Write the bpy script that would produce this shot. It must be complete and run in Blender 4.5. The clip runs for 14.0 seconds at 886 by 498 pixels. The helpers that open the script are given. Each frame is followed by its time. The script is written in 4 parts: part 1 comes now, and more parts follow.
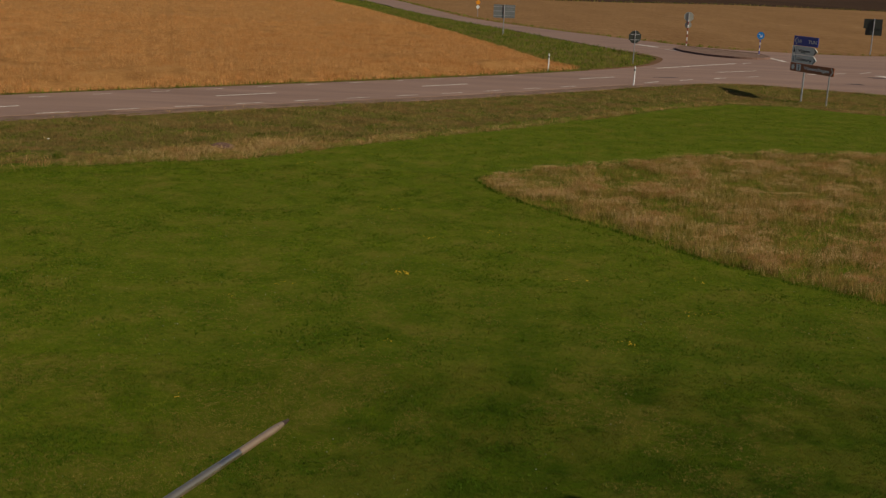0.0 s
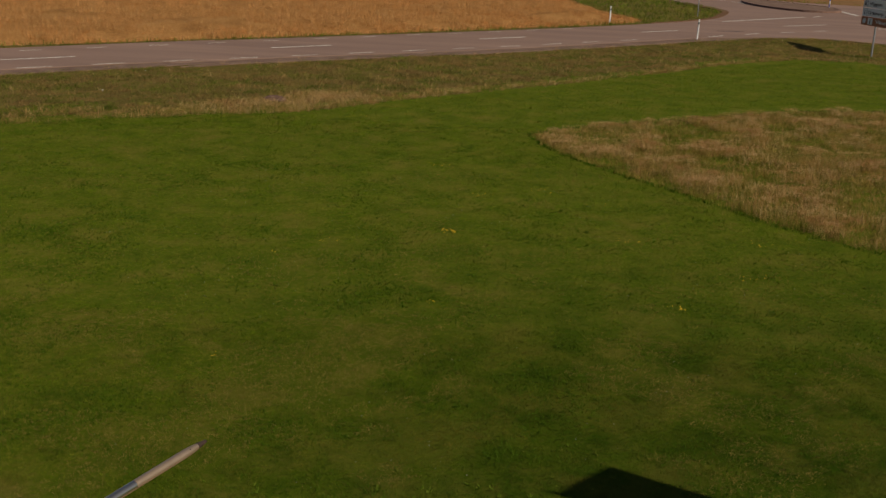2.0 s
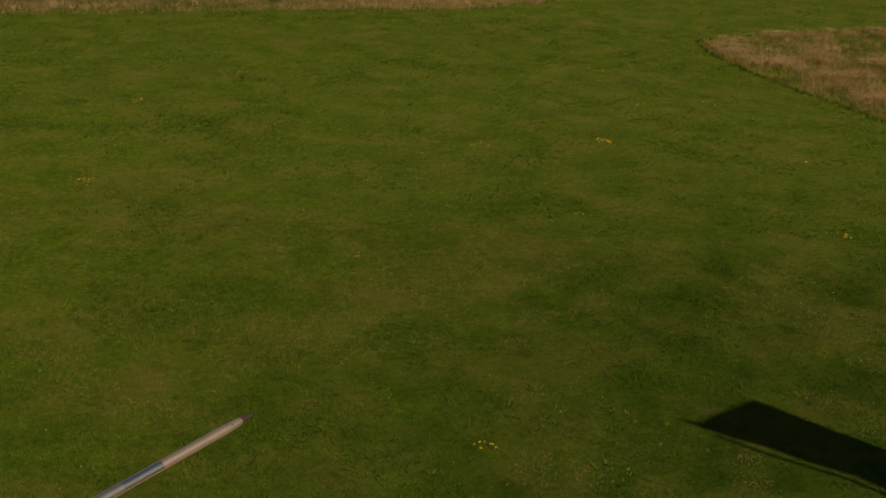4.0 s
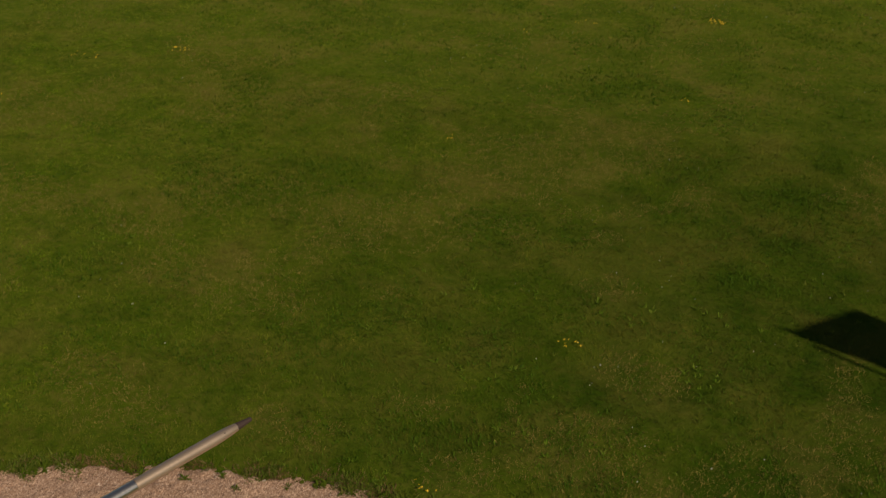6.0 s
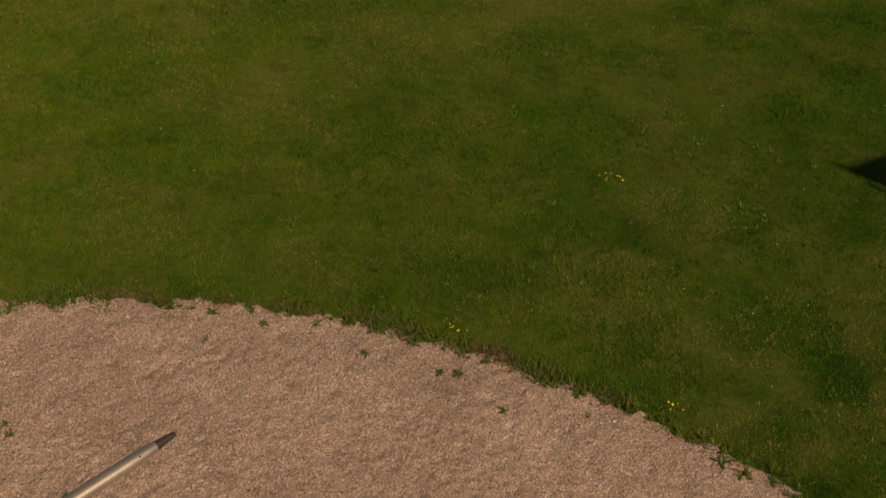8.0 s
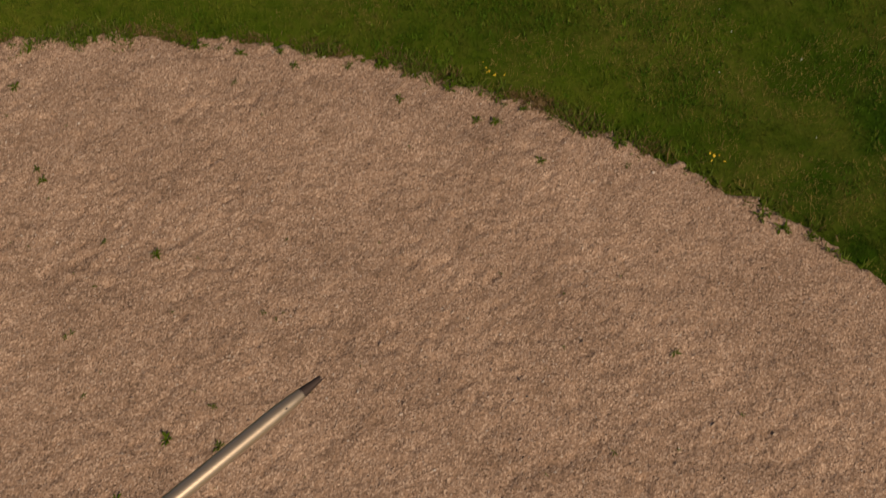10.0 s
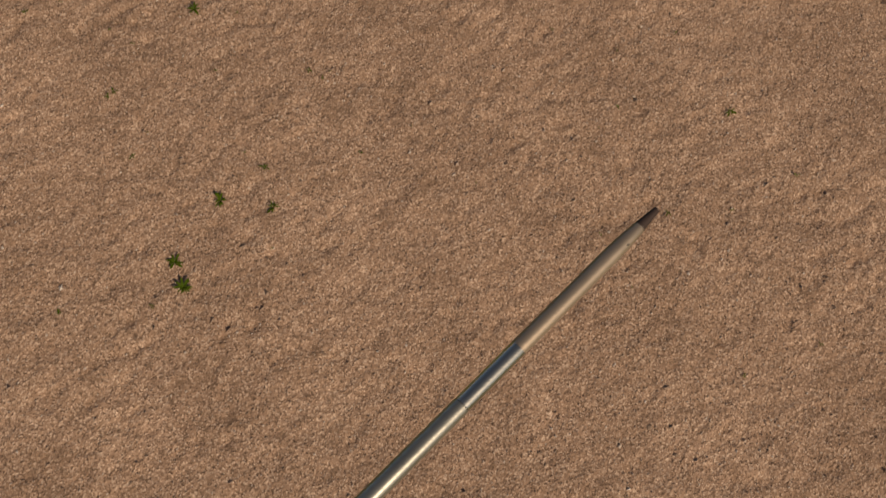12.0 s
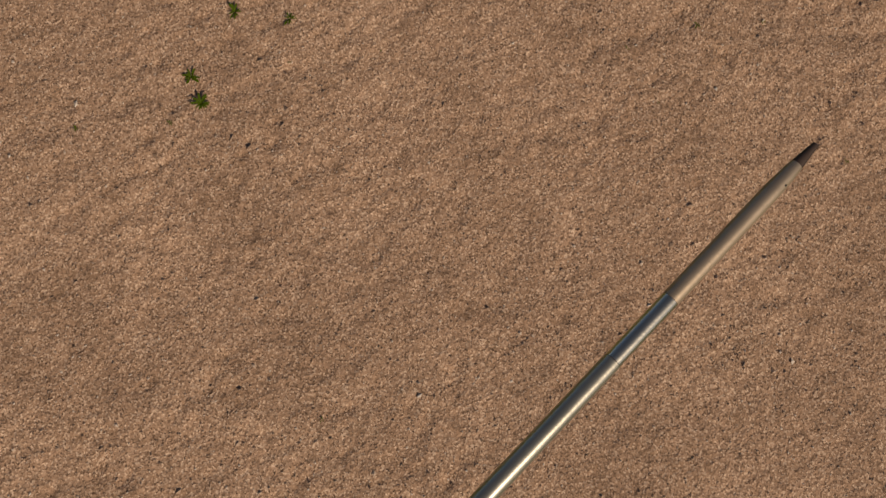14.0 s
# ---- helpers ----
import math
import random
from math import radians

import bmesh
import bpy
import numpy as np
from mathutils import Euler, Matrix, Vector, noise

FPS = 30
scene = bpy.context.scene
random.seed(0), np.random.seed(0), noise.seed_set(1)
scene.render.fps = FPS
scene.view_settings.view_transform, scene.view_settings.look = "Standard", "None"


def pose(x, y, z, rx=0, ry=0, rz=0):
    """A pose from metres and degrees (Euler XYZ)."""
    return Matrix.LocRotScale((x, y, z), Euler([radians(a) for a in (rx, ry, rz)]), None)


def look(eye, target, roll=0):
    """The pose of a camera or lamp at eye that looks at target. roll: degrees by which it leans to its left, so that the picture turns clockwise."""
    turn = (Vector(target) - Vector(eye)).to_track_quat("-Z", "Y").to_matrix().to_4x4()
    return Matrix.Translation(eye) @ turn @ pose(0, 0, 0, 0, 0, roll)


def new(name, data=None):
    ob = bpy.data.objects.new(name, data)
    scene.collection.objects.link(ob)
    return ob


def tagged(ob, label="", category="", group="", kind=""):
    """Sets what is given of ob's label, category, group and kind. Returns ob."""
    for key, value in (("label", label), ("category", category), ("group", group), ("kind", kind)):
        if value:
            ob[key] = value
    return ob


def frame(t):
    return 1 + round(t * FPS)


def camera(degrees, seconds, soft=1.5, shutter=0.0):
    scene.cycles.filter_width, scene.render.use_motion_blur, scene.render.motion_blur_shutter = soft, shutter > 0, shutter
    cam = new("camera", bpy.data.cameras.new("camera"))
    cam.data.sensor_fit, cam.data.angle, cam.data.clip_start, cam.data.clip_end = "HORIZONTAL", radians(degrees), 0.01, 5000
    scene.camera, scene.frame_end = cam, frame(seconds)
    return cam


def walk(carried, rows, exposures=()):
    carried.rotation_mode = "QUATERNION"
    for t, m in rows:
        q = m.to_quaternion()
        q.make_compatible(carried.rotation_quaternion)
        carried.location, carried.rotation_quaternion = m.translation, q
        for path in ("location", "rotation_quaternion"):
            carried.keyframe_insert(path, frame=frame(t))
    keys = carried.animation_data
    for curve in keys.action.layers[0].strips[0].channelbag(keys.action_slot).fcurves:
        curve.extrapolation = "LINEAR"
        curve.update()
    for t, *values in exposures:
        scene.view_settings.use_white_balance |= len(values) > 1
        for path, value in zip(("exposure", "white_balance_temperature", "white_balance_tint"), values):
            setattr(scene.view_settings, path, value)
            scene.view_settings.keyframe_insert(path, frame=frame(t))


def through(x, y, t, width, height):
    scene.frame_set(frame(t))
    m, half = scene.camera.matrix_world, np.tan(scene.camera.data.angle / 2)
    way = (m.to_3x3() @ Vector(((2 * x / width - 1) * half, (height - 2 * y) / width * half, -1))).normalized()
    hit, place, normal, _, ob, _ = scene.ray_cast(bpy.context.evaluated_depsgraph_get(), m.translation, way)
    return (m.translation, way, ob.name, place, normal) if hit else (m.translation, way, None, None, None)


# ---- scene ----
cam = camera(43.7, 14.0, 1.3, 0.42)
PATH = [
    (0, (0.476, -1.253, 5.631), (0.44, 0.686, 5.141), 2.4),
    (0.5, (0.522, -1.108, 5.617), (0.464, 0.83, 5.127), 2.4),
    (1, (0.58, -1.025, 5.627), (0.495, 0.909, 5.126), 2.4),
    (1.5, (0.629, -0.904, 5.616), (0.521, 1.021, 5.084), 2.5),
    (2, (0.684, -0.8, 5.609), (0.545, 1.111, 5.034), 2.4),
    (2.5, (0.71, -0.675, 5.597), (0.512, 1.217, 4.98), 2.5),
    (3, (0.741, -0.595, 5.602), (0.469, 1.272, 4.939), 2.6),
    (5.5, (0.767, -0.111, 5.621), (0.249, 1.592, 4.709), 2.9),
    (6, (0.752, -0.019, 5.637), (0.216, 1.643, 4.662), 2.9),
    (6.5, (0.734, 0.082, 5.629), (0.187, 1.698, 4.584), 2.9),
    (7, (0.732, 0.197, 5.626), (0.182, 1.763, 4.511), 2.9),
    (7.2, (0.729, 0.245, 5.616), (0.178, 1.791, 4.473), 2.8),
    (9.3, (0.536, 0.618, 5.676), (0.079, 1.853, 4.17), 2.8),
    (9.5, (0.501, 0.632, 5.674), (0.061, 1.828, 4.132), 3.0),
    (10, (0.399, 0.645, 5.655), (0.004, 1.743, 4.03), 3.5),
    (10.5, (0.299, 0.641, 5.637), (-0.051, 1.642, 3.941), 4.0),
    (11, (0.196, 0.634, 5.617), (-0.107, 1.546, 3.863), 4.7),
    (11.5, (0.102, 0.619, 5.608), (-0.156, 1.443, 3.804), 5.6),
    (12, (0.022, 0.625, 5.593), (-0.194, 1.362, 3.747), 6.5),
    (12.5, (-0.043, 0.635, 5.581), (-0.219, 1.287, 3.699), 7.6),
    (13, (-0.096, 0.651, 5.579), (-0.232, 1.217, 3.665), 9.1),
    (13.5, (-0.136, 0.682, 5.573), (-0.236, 1.161, 3.634), 10.9),
    (14, (-0.164, 0.718, 5.571), (-0.232, 1.124, 3.614), 13.1),
]
walk(cam, [(t, look(eye, target, roll)) for t, eye, target, roll in PATH])

EXPOSURE = -0.27


# ---- light and exposure ----
SUN_FROM = Vector((0.85, -0.53, 0.0)).normalized()
SUN_EL = radians(37.5)
world = bpy.data.worlds.new("world")
scene.world = world
world.use_nodes = True
wn = world.node_tree.nodes
sky = wn.new("ShaderNodeTexSky")
sky.sky_type, sky.sun_disc = "NISHITA", False
sky.sun_elevation, sky.sun_rotation = SUN_EL, math.atan2(SUN_FROM.x, SUN_FROM.y)
sky.air_density, sky.dust_density, sky.ozone_density = 0.6, 0.6, 0.6
world.node_tree.links.new(sky.outputs[0], wn["Background"].inputs[0])
wn["Background"].inputs[1].default_value = 0.06
sun = new("sun", bpy.data.lights.new("sun", "SUN"))
sun.data.energy, sun.data.angle, sun.data.color = 4.2, radians(0.55), (1.0, 0.88, 0.70)
toward = Vector((SUN_FROM.x * math.cos(SUN_EL), SUN_FROM.y * math.cos(SUN_EL), math.sin(SUN_EL)))
sun.matrix_world = look(toward * 50, (0, 0, 0))
scene.view_settings.exposure = EXPOSURE


# ---- materials ----
class Nodes:
    """A small wrapper to write node trees briefly."""

    def __init__(self, name):
        self.mat = bpy.data.materials.new(name)
        self.mat.use_nodes = True
        self.tree = self.mat.node_tree
        self.shader = self.tree.nodes["Principled BSDF"]
        self.place = self.add("ShaderNodeNewGeometry")

    def add(self, kind, **values):
        node = self.tree.nodes.new(kind)
        for key, value in values.items():
            node.inputs[key.replace("_", " ")].default_value = value
        return node

    def link(self, a, b):
        self.tree.links.new(a, b)

    def position(self, stretch=(1, 1, 1), turn=0.0):
        m = self.add("ShaderNodeMapping")
        m.inputs["Scale"].default_value = stretch
        m.inputs["Rotation"].default_value = (0, 0, turn)
        self.link(self.place.outputs["Position"], m.inputs["Vector"])
        return m.outputs[0]

    def noise(self, scale, detail=3.0, rough=0.55, where=None):
        n = self.add("ShaderNodeTexNoise", Scale=scale, Detail=detail, Roughness=rough)
        self.link(where or self.place.outputs["Position"], n.inputs["Vector"])
        return n.outputs["Fac"]

    def ramp(self, fac, stops):
        r = self.tree.nodes.new("ShaderNodeValToRGB")
        el = r.color_ramp.elements
        while len(el) < len(stops):
            el.new(0.5)
        for e, (p, c) in zip(el, stops):
            e.position, e.color = p, c
        self.link(fac, r.inputs[0])
        return r.outputs[0]

    def mix(self, fac, a, b, blend="MIX"):
        m = self.tree.nodes.new("ShaderNodeMix")
        m.data_type, m.blend_type = "RGBA", blend
        for sock, v in ((m.inputs[0], fac), (m.inputs[6], a), (m.inputs[7], b)):
            if isinstance(v, (int, float, tuple)):
                sock.default_value = v
            else:
                self.link(v, sock)
        return m.outputs[2]

    def darkened(self, col, to):
        """Deeper green towards the near right beside the gravel: brightness fall-off put into colour."""
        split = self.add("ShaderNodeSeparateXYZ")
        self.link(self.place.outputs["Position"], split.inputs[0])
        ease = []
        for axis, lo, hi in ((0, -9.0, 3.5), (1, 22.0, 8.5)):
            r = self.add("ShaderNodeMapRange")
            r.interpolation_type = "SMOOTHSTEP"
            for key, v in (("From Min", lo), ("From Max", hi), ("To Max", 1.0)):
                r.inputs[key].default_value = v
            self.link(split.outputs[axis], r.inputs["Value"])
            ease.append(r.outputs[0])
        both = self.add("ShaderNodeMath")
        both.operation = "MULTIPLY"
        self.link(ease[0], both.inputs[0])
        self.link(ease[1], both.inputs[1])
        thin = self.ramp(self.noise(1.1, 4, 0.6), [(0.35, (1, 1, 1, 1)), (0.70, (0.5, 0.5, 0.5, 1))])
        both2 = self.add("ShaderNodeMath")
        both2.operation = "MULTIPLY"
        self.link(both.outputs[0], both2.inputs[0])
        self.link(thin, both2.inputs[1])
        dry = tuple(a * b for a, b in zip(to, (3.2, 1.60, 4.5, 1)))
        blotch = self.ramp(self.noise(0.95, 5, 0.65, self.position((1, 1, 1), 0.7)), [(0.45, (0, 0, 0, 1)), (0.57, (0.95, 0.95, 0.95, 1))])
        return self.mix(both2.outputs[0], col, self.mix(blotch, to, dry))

    def bump(self, height, strength=0.5, distance=0.01, after=None):
        b = self.add("ShaderNodeBump", Strength=strength, Distance=distance)
        self.link(height, b.inputs["Height"])
        if after:
            self.link(after, b.inputs["Normal"])
        return b.outputs[0]

    def done(self, colour=None, rough=0.8, normal=None, metal=0.0, spec=0.3):
        s = self.shader
        if colour is not None:
            if isinstance(colour, tuple):
                s.inputs["Base Color"].default_value = colour
            else:
                self.link(colour, s.inputs["Base Color"])
        if isinstance(rough, float):
            s.inputs["Roughness"].default_value = rough
        else:
            self.link(rough, s.inputs["Roughness"])
        s.inputs["Metallic"].default_value = metal
        s.inputs["Specular IOR Level"].default_value = spec
        if normal is not None:
            self.link(normal, s.inputs["Normal"])
        return self.mat


def plain(name, c, rough=0.5, metal=0.0, grain=60.0, vary=0.12, spec=0.4):
    """Paint, plastic or metal with slight blotches and relief."""
    n = Nodes(name)
    fine, wide = n.noise(grain, 4), n.noise(grain / 9, 2)
    dark = tuple(x * (1 - vary) for x in c[:3]) + (1,)
    light = tuple(min(1, x * (1 + vary)) for x in c[:3]) + (1,)
    col = n.ramp(wide, [(0.3, dark), (0.7, light)])
    col = n.mix(n.ramp(fine, [(0.45, (0, 0, 0, 1)), (0.75, (0.35, 0.35, 0.35, 1))]), col, dark)
    return n.done(col, rough, n.bump(fine, 0.08, 0.002), metal, spec)


def blades(name, stops, rough=0.65, patch=0.6, patch_to=None, deep=None, dim_to=None, through=0.25, span=(0.45, 0.62), mottle=0.0):
    """Leaves and stalks: each island its own tone, with slow drifts over the ground."""
    n = Nodes(name)
    col = n.ramp(n.place.outputs["Random Per Island"], stops)
    if patch_to:
        drift = n.ramp(n.noise(patch, 5, 0.65), [(span[0], (0, 0, 0, 1)), (span[1], (0.85, 0.85, 0.85, 1))])
        col = n.mix(drift, col, patch_to)
    if deep:
        drift = n.ramp(n.noise(patch * 1.7, 4, 0.6, n.position((1, 1, 1), 1.0)), [(0.50, (0, 0, 0, 1)), (0.64, (0.8, 0.8, 0.8, 1))])
        col = n.mix(drift, col, deep)
    if dim_to:
        col = n.darkened(col, dim_to)
    if mottle:
        tone = n.ramp(n.noise(mottle, 4, 0.7), [(0.28, (0.48, 0.54, 0.45, 1)), (0.5, (1, 1, 1, 1)), (0.70, (1.5, 1.44, 1.4, 1))])
        col = n.mix(1.0, col, tone, "MULTIPLY")
    mat = n.done(col, rough, spec=0.05)
    thin = n.add("ShaderNodeBsdfTranslucent")
    n.link(col, thin.inputs["Color"])
    both = n.add("ShaderNodeMixShader")
    both.inputs[0].default_value = through
    n.link(n.shader.outputs[0], both.inputs[1])
    n.link(thin.outputs[0], both.inputs[2])
    n.link(both.outputs[0], n.tree.nodes["Material Output"].inputs["Surface"])
    return mat


def soil(name, c_dark, c_mid, c_light, wide=0.5, fine=25.0, bump=0.5, depth=0.02, stretch=(1, 1, 1), turn=0.0, dim_to=None):
    n = Nodes(name)
    where = n.position(stretch, turn)
    a, b, c = n.noise(wide, 4, 0.6, where), n.noise(fine, 5, 0.65, where), n.noise(fine * 5, 3, 0.6)
    col = n.ramp(a, [(0.3, c_dark), (0.5, c_mid), (0.7, c_light)])
    col = n.mix(0.55, col, n.ramp(b, [(0.25, c_dark), (0.5, c_mid), (0.75, c_light)]))
    if dim_to:
        col = n.darkened(col, dim_to)
    return n.done(col, 0.95, n.bump(b, bump, depth, n.bump(c, bump * 0.6, depth * 0.3)), spec=0.03)


def gravel_material():
    n = Nodes("gravel")
    cell = n.add("ShaderNodeTexVoronoi", Scale=125.0)
    n.link(n.place.outputs["Position"], cell.inputs["Vector"])
    big = n.add("ShaderNodeTexVoronoi", Scale=42.0)
    n.link(n.place.outputs["Position"], big.inputs["Vector"])
    tone = n.add("ShaderNodeSeparateColor")
    n.link(cell.outputs["Color"], tone.inputs[0])
    grain = n.ramp(tone.outputs[0], [(0.0, (0.17, 0.104, 0.067, 1)), (0.24, (0.35, 0.217, 0.137, 1)), (0.75, (0.455, 0.291, 0.190, 1)), (1.0, (0.69, 0.492, 0.35, 1))])
    drift = n.ramp(n.noise(1.3, 5, 0.6), [(0.35, (0.84, 0.80, 0.775, 1)), (0.65, (1.10, 1.055, 1.025, 1))])
    col = n.mix(1.0, grain, drift, "MULTIPLY")
    stain = n.ramp(n.noise(4.2, 6, 0.75), [(0.55, (0, 0, 0, 1)), (0.72, (0.75, 0.75, 0.75, 1))])
    col = n.mix(stain, col, (0.235, 0.135, 0.078, 1))
    # Scattered brown specks: shade of small holes between stones, put into the colour.
    hole = n.add("ShaderNodeTexVoronoi", Scale=17.0)
    ragged = n.add("ShaderNodeTexNoise", Scale=45.0, Detail=3.0)
    n.link(n.place.outputs["Position"], ragged.inputs["Vector"])
    n.link(n.mix(0.05, n.place.outputs["Position"], ragged.outputs["Color"], "LINEAR_LIGHT"), hole.inputs["Vector"])
    pick = n.add("ShaderNodeSeparateColor")
    n.link(hole.outputs["Color"], pick.inputs[0])
    some = n.ramp(pick.outputs[1], [(0.66, (0, 0, 0, 1)), (0.80, (1, 1, 1, 1))])
    dot = n.ramp(hole.outputs["Distance"], [(0.06, (0.75, 0.75, 0.75, 1)), (0.42, (0, 0, 0, 1))])
    col = n.mix(n.mix(1.0, some, dot, "MULTIPLY"), col, (0.19, 0.115, 0.072, 1))
    nrm = n.bump(n.noise(30.0, 5, 0.7), 0.6, 0.016)
    nrm = n.bump(big.outputs["Distance"], 0.55, 0.007, nrm)
    nrm = n.bump(cell.outputs["Distance"], 0.6, 0.0037, nrm)
    return n.done(col, 0.9, nrm, spec=0.06)


def asphalt_material():
    n = Nodes("asphalt")
    c = n.noise(140, 3, 0.7)
    lane = n.noise(0.5, 3, 0.6, n.position((0.12, 1, 1), radians(-43.5)))
    col = n.ramp(lane, [(0.35, (0.20, 0.12, 0.084, 1)), (0.65, (0.28, 0.175, 0.125, 1))])
    col = n.mix(n.ramp(c, [(0.4, (0, 0, 0, 1)), (0.7, (0.5, 0.5, 0.5, 1))]), col, (0.32, 0.222, 0.18, 1))
    return n.done(col, 0.75, n.bump(c, 0.4, 0.005), spec=0.35)


def stubble_material():
    n = Nodes("stubble")
    rows = n.position((1, 0.14, 1), 0.35)
    wide, fine, straw = n.noise(0.16, 4, 0.6, rows), n.noise(2.4, 5, 0.7, rows), n.noise(0.55, 5, 0.7, n.position((0.22, 1, 1), -0.25))
    col = n.ramp(wide, [(0.32, (0.19, 0.100, 0.040, 1)), (0.68, (0.27, 0.155, 0.066, 1))])
    col = n.mix(0.5, col, n.ramp(fine, [(0.3, (0.16, 0.080, 0.031, 1)), (0.5, (0.235, 0.132, 0.055, 1)), (0.72, (0.32, 0.195, 0.09, 1))]))
    col = n.mix(n.ramp(straw, [(0.58, (0, 0, 0, 1)), (0.70, (0.5, 0.5, 0.5, 1))]), col, (0.42, 0.27, 0.14, 1))
    col = n.mix(n.ramp(n.noise(0.4, 5, 0.7, n.position((0.3, 1, 1), 0.2)), [(0.56, (0, 0, 0, 1)), (0.72, (0.5, 0.5, 0.5, 1))]), col, (0.13, 0.075, 0.028, 1))
    return n.done(col, 0.95, n.bump(fine, 0.7, 0.08), spec=0.03)


M = {}
M["lawn"] = soil("lawn_turf", (0.035, 0.066, 0.003, 1), (0.085, 0.115, 0.006, 1), (0.19, 0.145, 0.028, 1), 1.0, 11, 0.6, 0.03, dim_to=(0.02, 0.045, 0.002, 1))
M["verge"] = soil("verge_soil", (0.07, 0.06, 0.012, 1), (0.13, 0.10, 0.025, 1), (0.21, 0.145, 0.05, 1), 0.7, 9, 0.7, 0.06)
M["gravel"] = gravel_material()
M["asphalt"] = asphalt_material()
M["shoulder"] = soil("shoulder_grit", (0.11, 0.068, 0.05, 1), (0.19, 0.125, 0.095, 1), (0.28, 0.19, 0.145, 1), 1.2, 30, 0.6, 0.02)
M["stubble"] = stubble_material()
M["plough"] = soil("ploughed_earth", (0.028, 0.017, 0.010, 1), (0.055, 0.032, 0.019, 1), (0.085, 0.052, 0.03, 1), 0.1, 2.0, 0.8, 0.15, (1, 0.15, 1), 0.2)
M["wheat_bed"] = soil("wheat_canopy", (0.16, 0.068, 0.02, 1), (0.37, 0.185, 0.06, 1), (0.50, 0.275, 0.098, 1), 0.5, 6.0, 0.9, 0.10)
M["far_grass"] = soil("far_grass", (0.06, 0.085, 0.007, 1), (0.105, 0.125, 0.014, 1), (0.17, 0.16, 0.03, 1), 0.3, 4, 0.7, 0.1)
M["line"] = plain("road_line", (0.62, 0.57, 0.51, 1), 0.7, grain=25, vary=0.3)
M["kerb"] = plain("kerb_stone", (0.20, 0.115, 0.082, 1), 0.8, grain=30, vary=0.2)
M["blade_lawn"] = blades("lawn_blades", [(0.0, (0.076, 0.140, 0.004, 1)), (0.45, (0.120, 0.188, 0.006, 1)), (0.85, (0.178, 0.220, 0.011, 1)), (1.0, (0.30, 0.25, 0.045, 1))], patch=1.2, mottle=4.5, patch_to=(0.205, 0.172, 0.027, 1), deep=(0.034, 0.082, 0.003, 1), dim_to=(0.028, 0.046, 0.002, 1), span=(0.44, 0.66))
M["blade_verge"] = blades("verge_blades", [(0.0, (0.11, 0.14, 0.014, 1)), (0.45, (0.16, 0.185, 0.024, 1)), (0.8, (0.24, 0.20, 0.05, 1)), (1.0, (0.38, 0.28, 0.11, 1))], patch=0.6, patch_to=(0.30, 0.175, 0.072, 1), deep=(0.095, 0.15, 0.010, 1), span=(0.46, 0.55), mottle=1.0, through=0.35)
M["blade_dry"] = blades("dry_blades", [(0.0, (0.31, 0.195, 0.06, 1)), (0.4, (0.50, 0.325, 0.115, 1)), (0.75, (0.65, 0.44, 0.185, 1)), (1.0, (0.75, 0.56, 0.29, 1))], patch=0.8, patch_to=(0.46, 0.24, 0.09, 1), deep=(0.28, 0.225, 0.05, 1), through=0.35)
M["blade_wheat"] = blades("wheat_stalks", [(0.0, (0.36, 0.165, 0.05, 1)), (0.3, (0.57, 0.30, 0.105, 1)), (0.8, (0.68, 0.395, 0.15, 1)), (1.0, (0.76, 0.48, 0.205, 1))], patch=0.5, patch_to=(0.50, 0.235, 0.074, 1), mottle=2.6, through=0.35)
M["blade_dead"] = blades("dead_blades", [(0.0, (0.10, 0.06, 0.02, 1)), (0.6, (0.18, 0.11, 0.04, 1)), (1.0, (0.28, 0.18, 0.08, 1))])
M["blade_verge_green"] = blades("margin_blades", [(0.0, (0.10, 0.155, 0.012, 1)), (0.7, (0.15, 0.205, 0.02, 1)), (1.0, (0.27, 0.25, 0.06, 1))], patch=0.25, patch_to=(0.22, 0.21, 0.04, 1), mottle=0.5, through=0.35)
M["pebble"] = blades("pebbles", [(0.0, (0.2, 0.13, 0.09, 1)), (0.35, (0.32, 0.21, 0.14, 1)), (0.75, (0.42, 0.28, 0.19, 1)), (1.0, (0.60, 0.48, 0.38, 1))], 0.8, through=0.0)
M["weed"] = blades("weed_leaves", [(0.0, (0.075, 0.115, 0.008, 1)), (0.6, (0.12, 0.16, 0.012, 1)), (1.0, (0.19, 0.20, 0.03, 1))], through=0.4)
M["bare_soil"] = soil("bare_soil", (0.10, 0.055, 0.03, 1), (0.16, 0.09, 0.05, 1), (0.21, 0.125, 0.075, 1), 2, 12, 0.6, 0.03)
M["edge_leaf"] = blades("edge_leaves", [(0.0, (0.07, 0.10, 0.010, 1)), (0.6, (0.12, 0.16, 0.016, 1)), (0.85, (0.17, 0.20, 0.03, 1)), (1.0, (0.22, 0.13, 0.05, 1))], through=0.35)
M["meadow_leaf"] = blades("meadow_leaves", [(0.0, (0.14, 0.155, 0.016, 1)), (0.4, (0.235, 0.205, 0.034, 1)), (0.75, (0.34, 0.245, 0.062, 1)), (1.0, (0.45, 0.28, 0.10, 1))], patch=0.7, patch_to=(0.34, 0.215, 0.06, 1), deep=(0.14, 0.165, 0.016, 1), through=0.35, mottle=1.6)
M["seed_head"] = blades("seed_heads", [(0.0, (0.50, 0.28, 0.105, 1)), (0.5, (0.66, 0.40, 0.17, 1)), (1.0, (0.76, 0.56, 0.30, 1))], patch=0.9, patch_to=(0.42, 0.195, 0.075, 1), through=0.4)
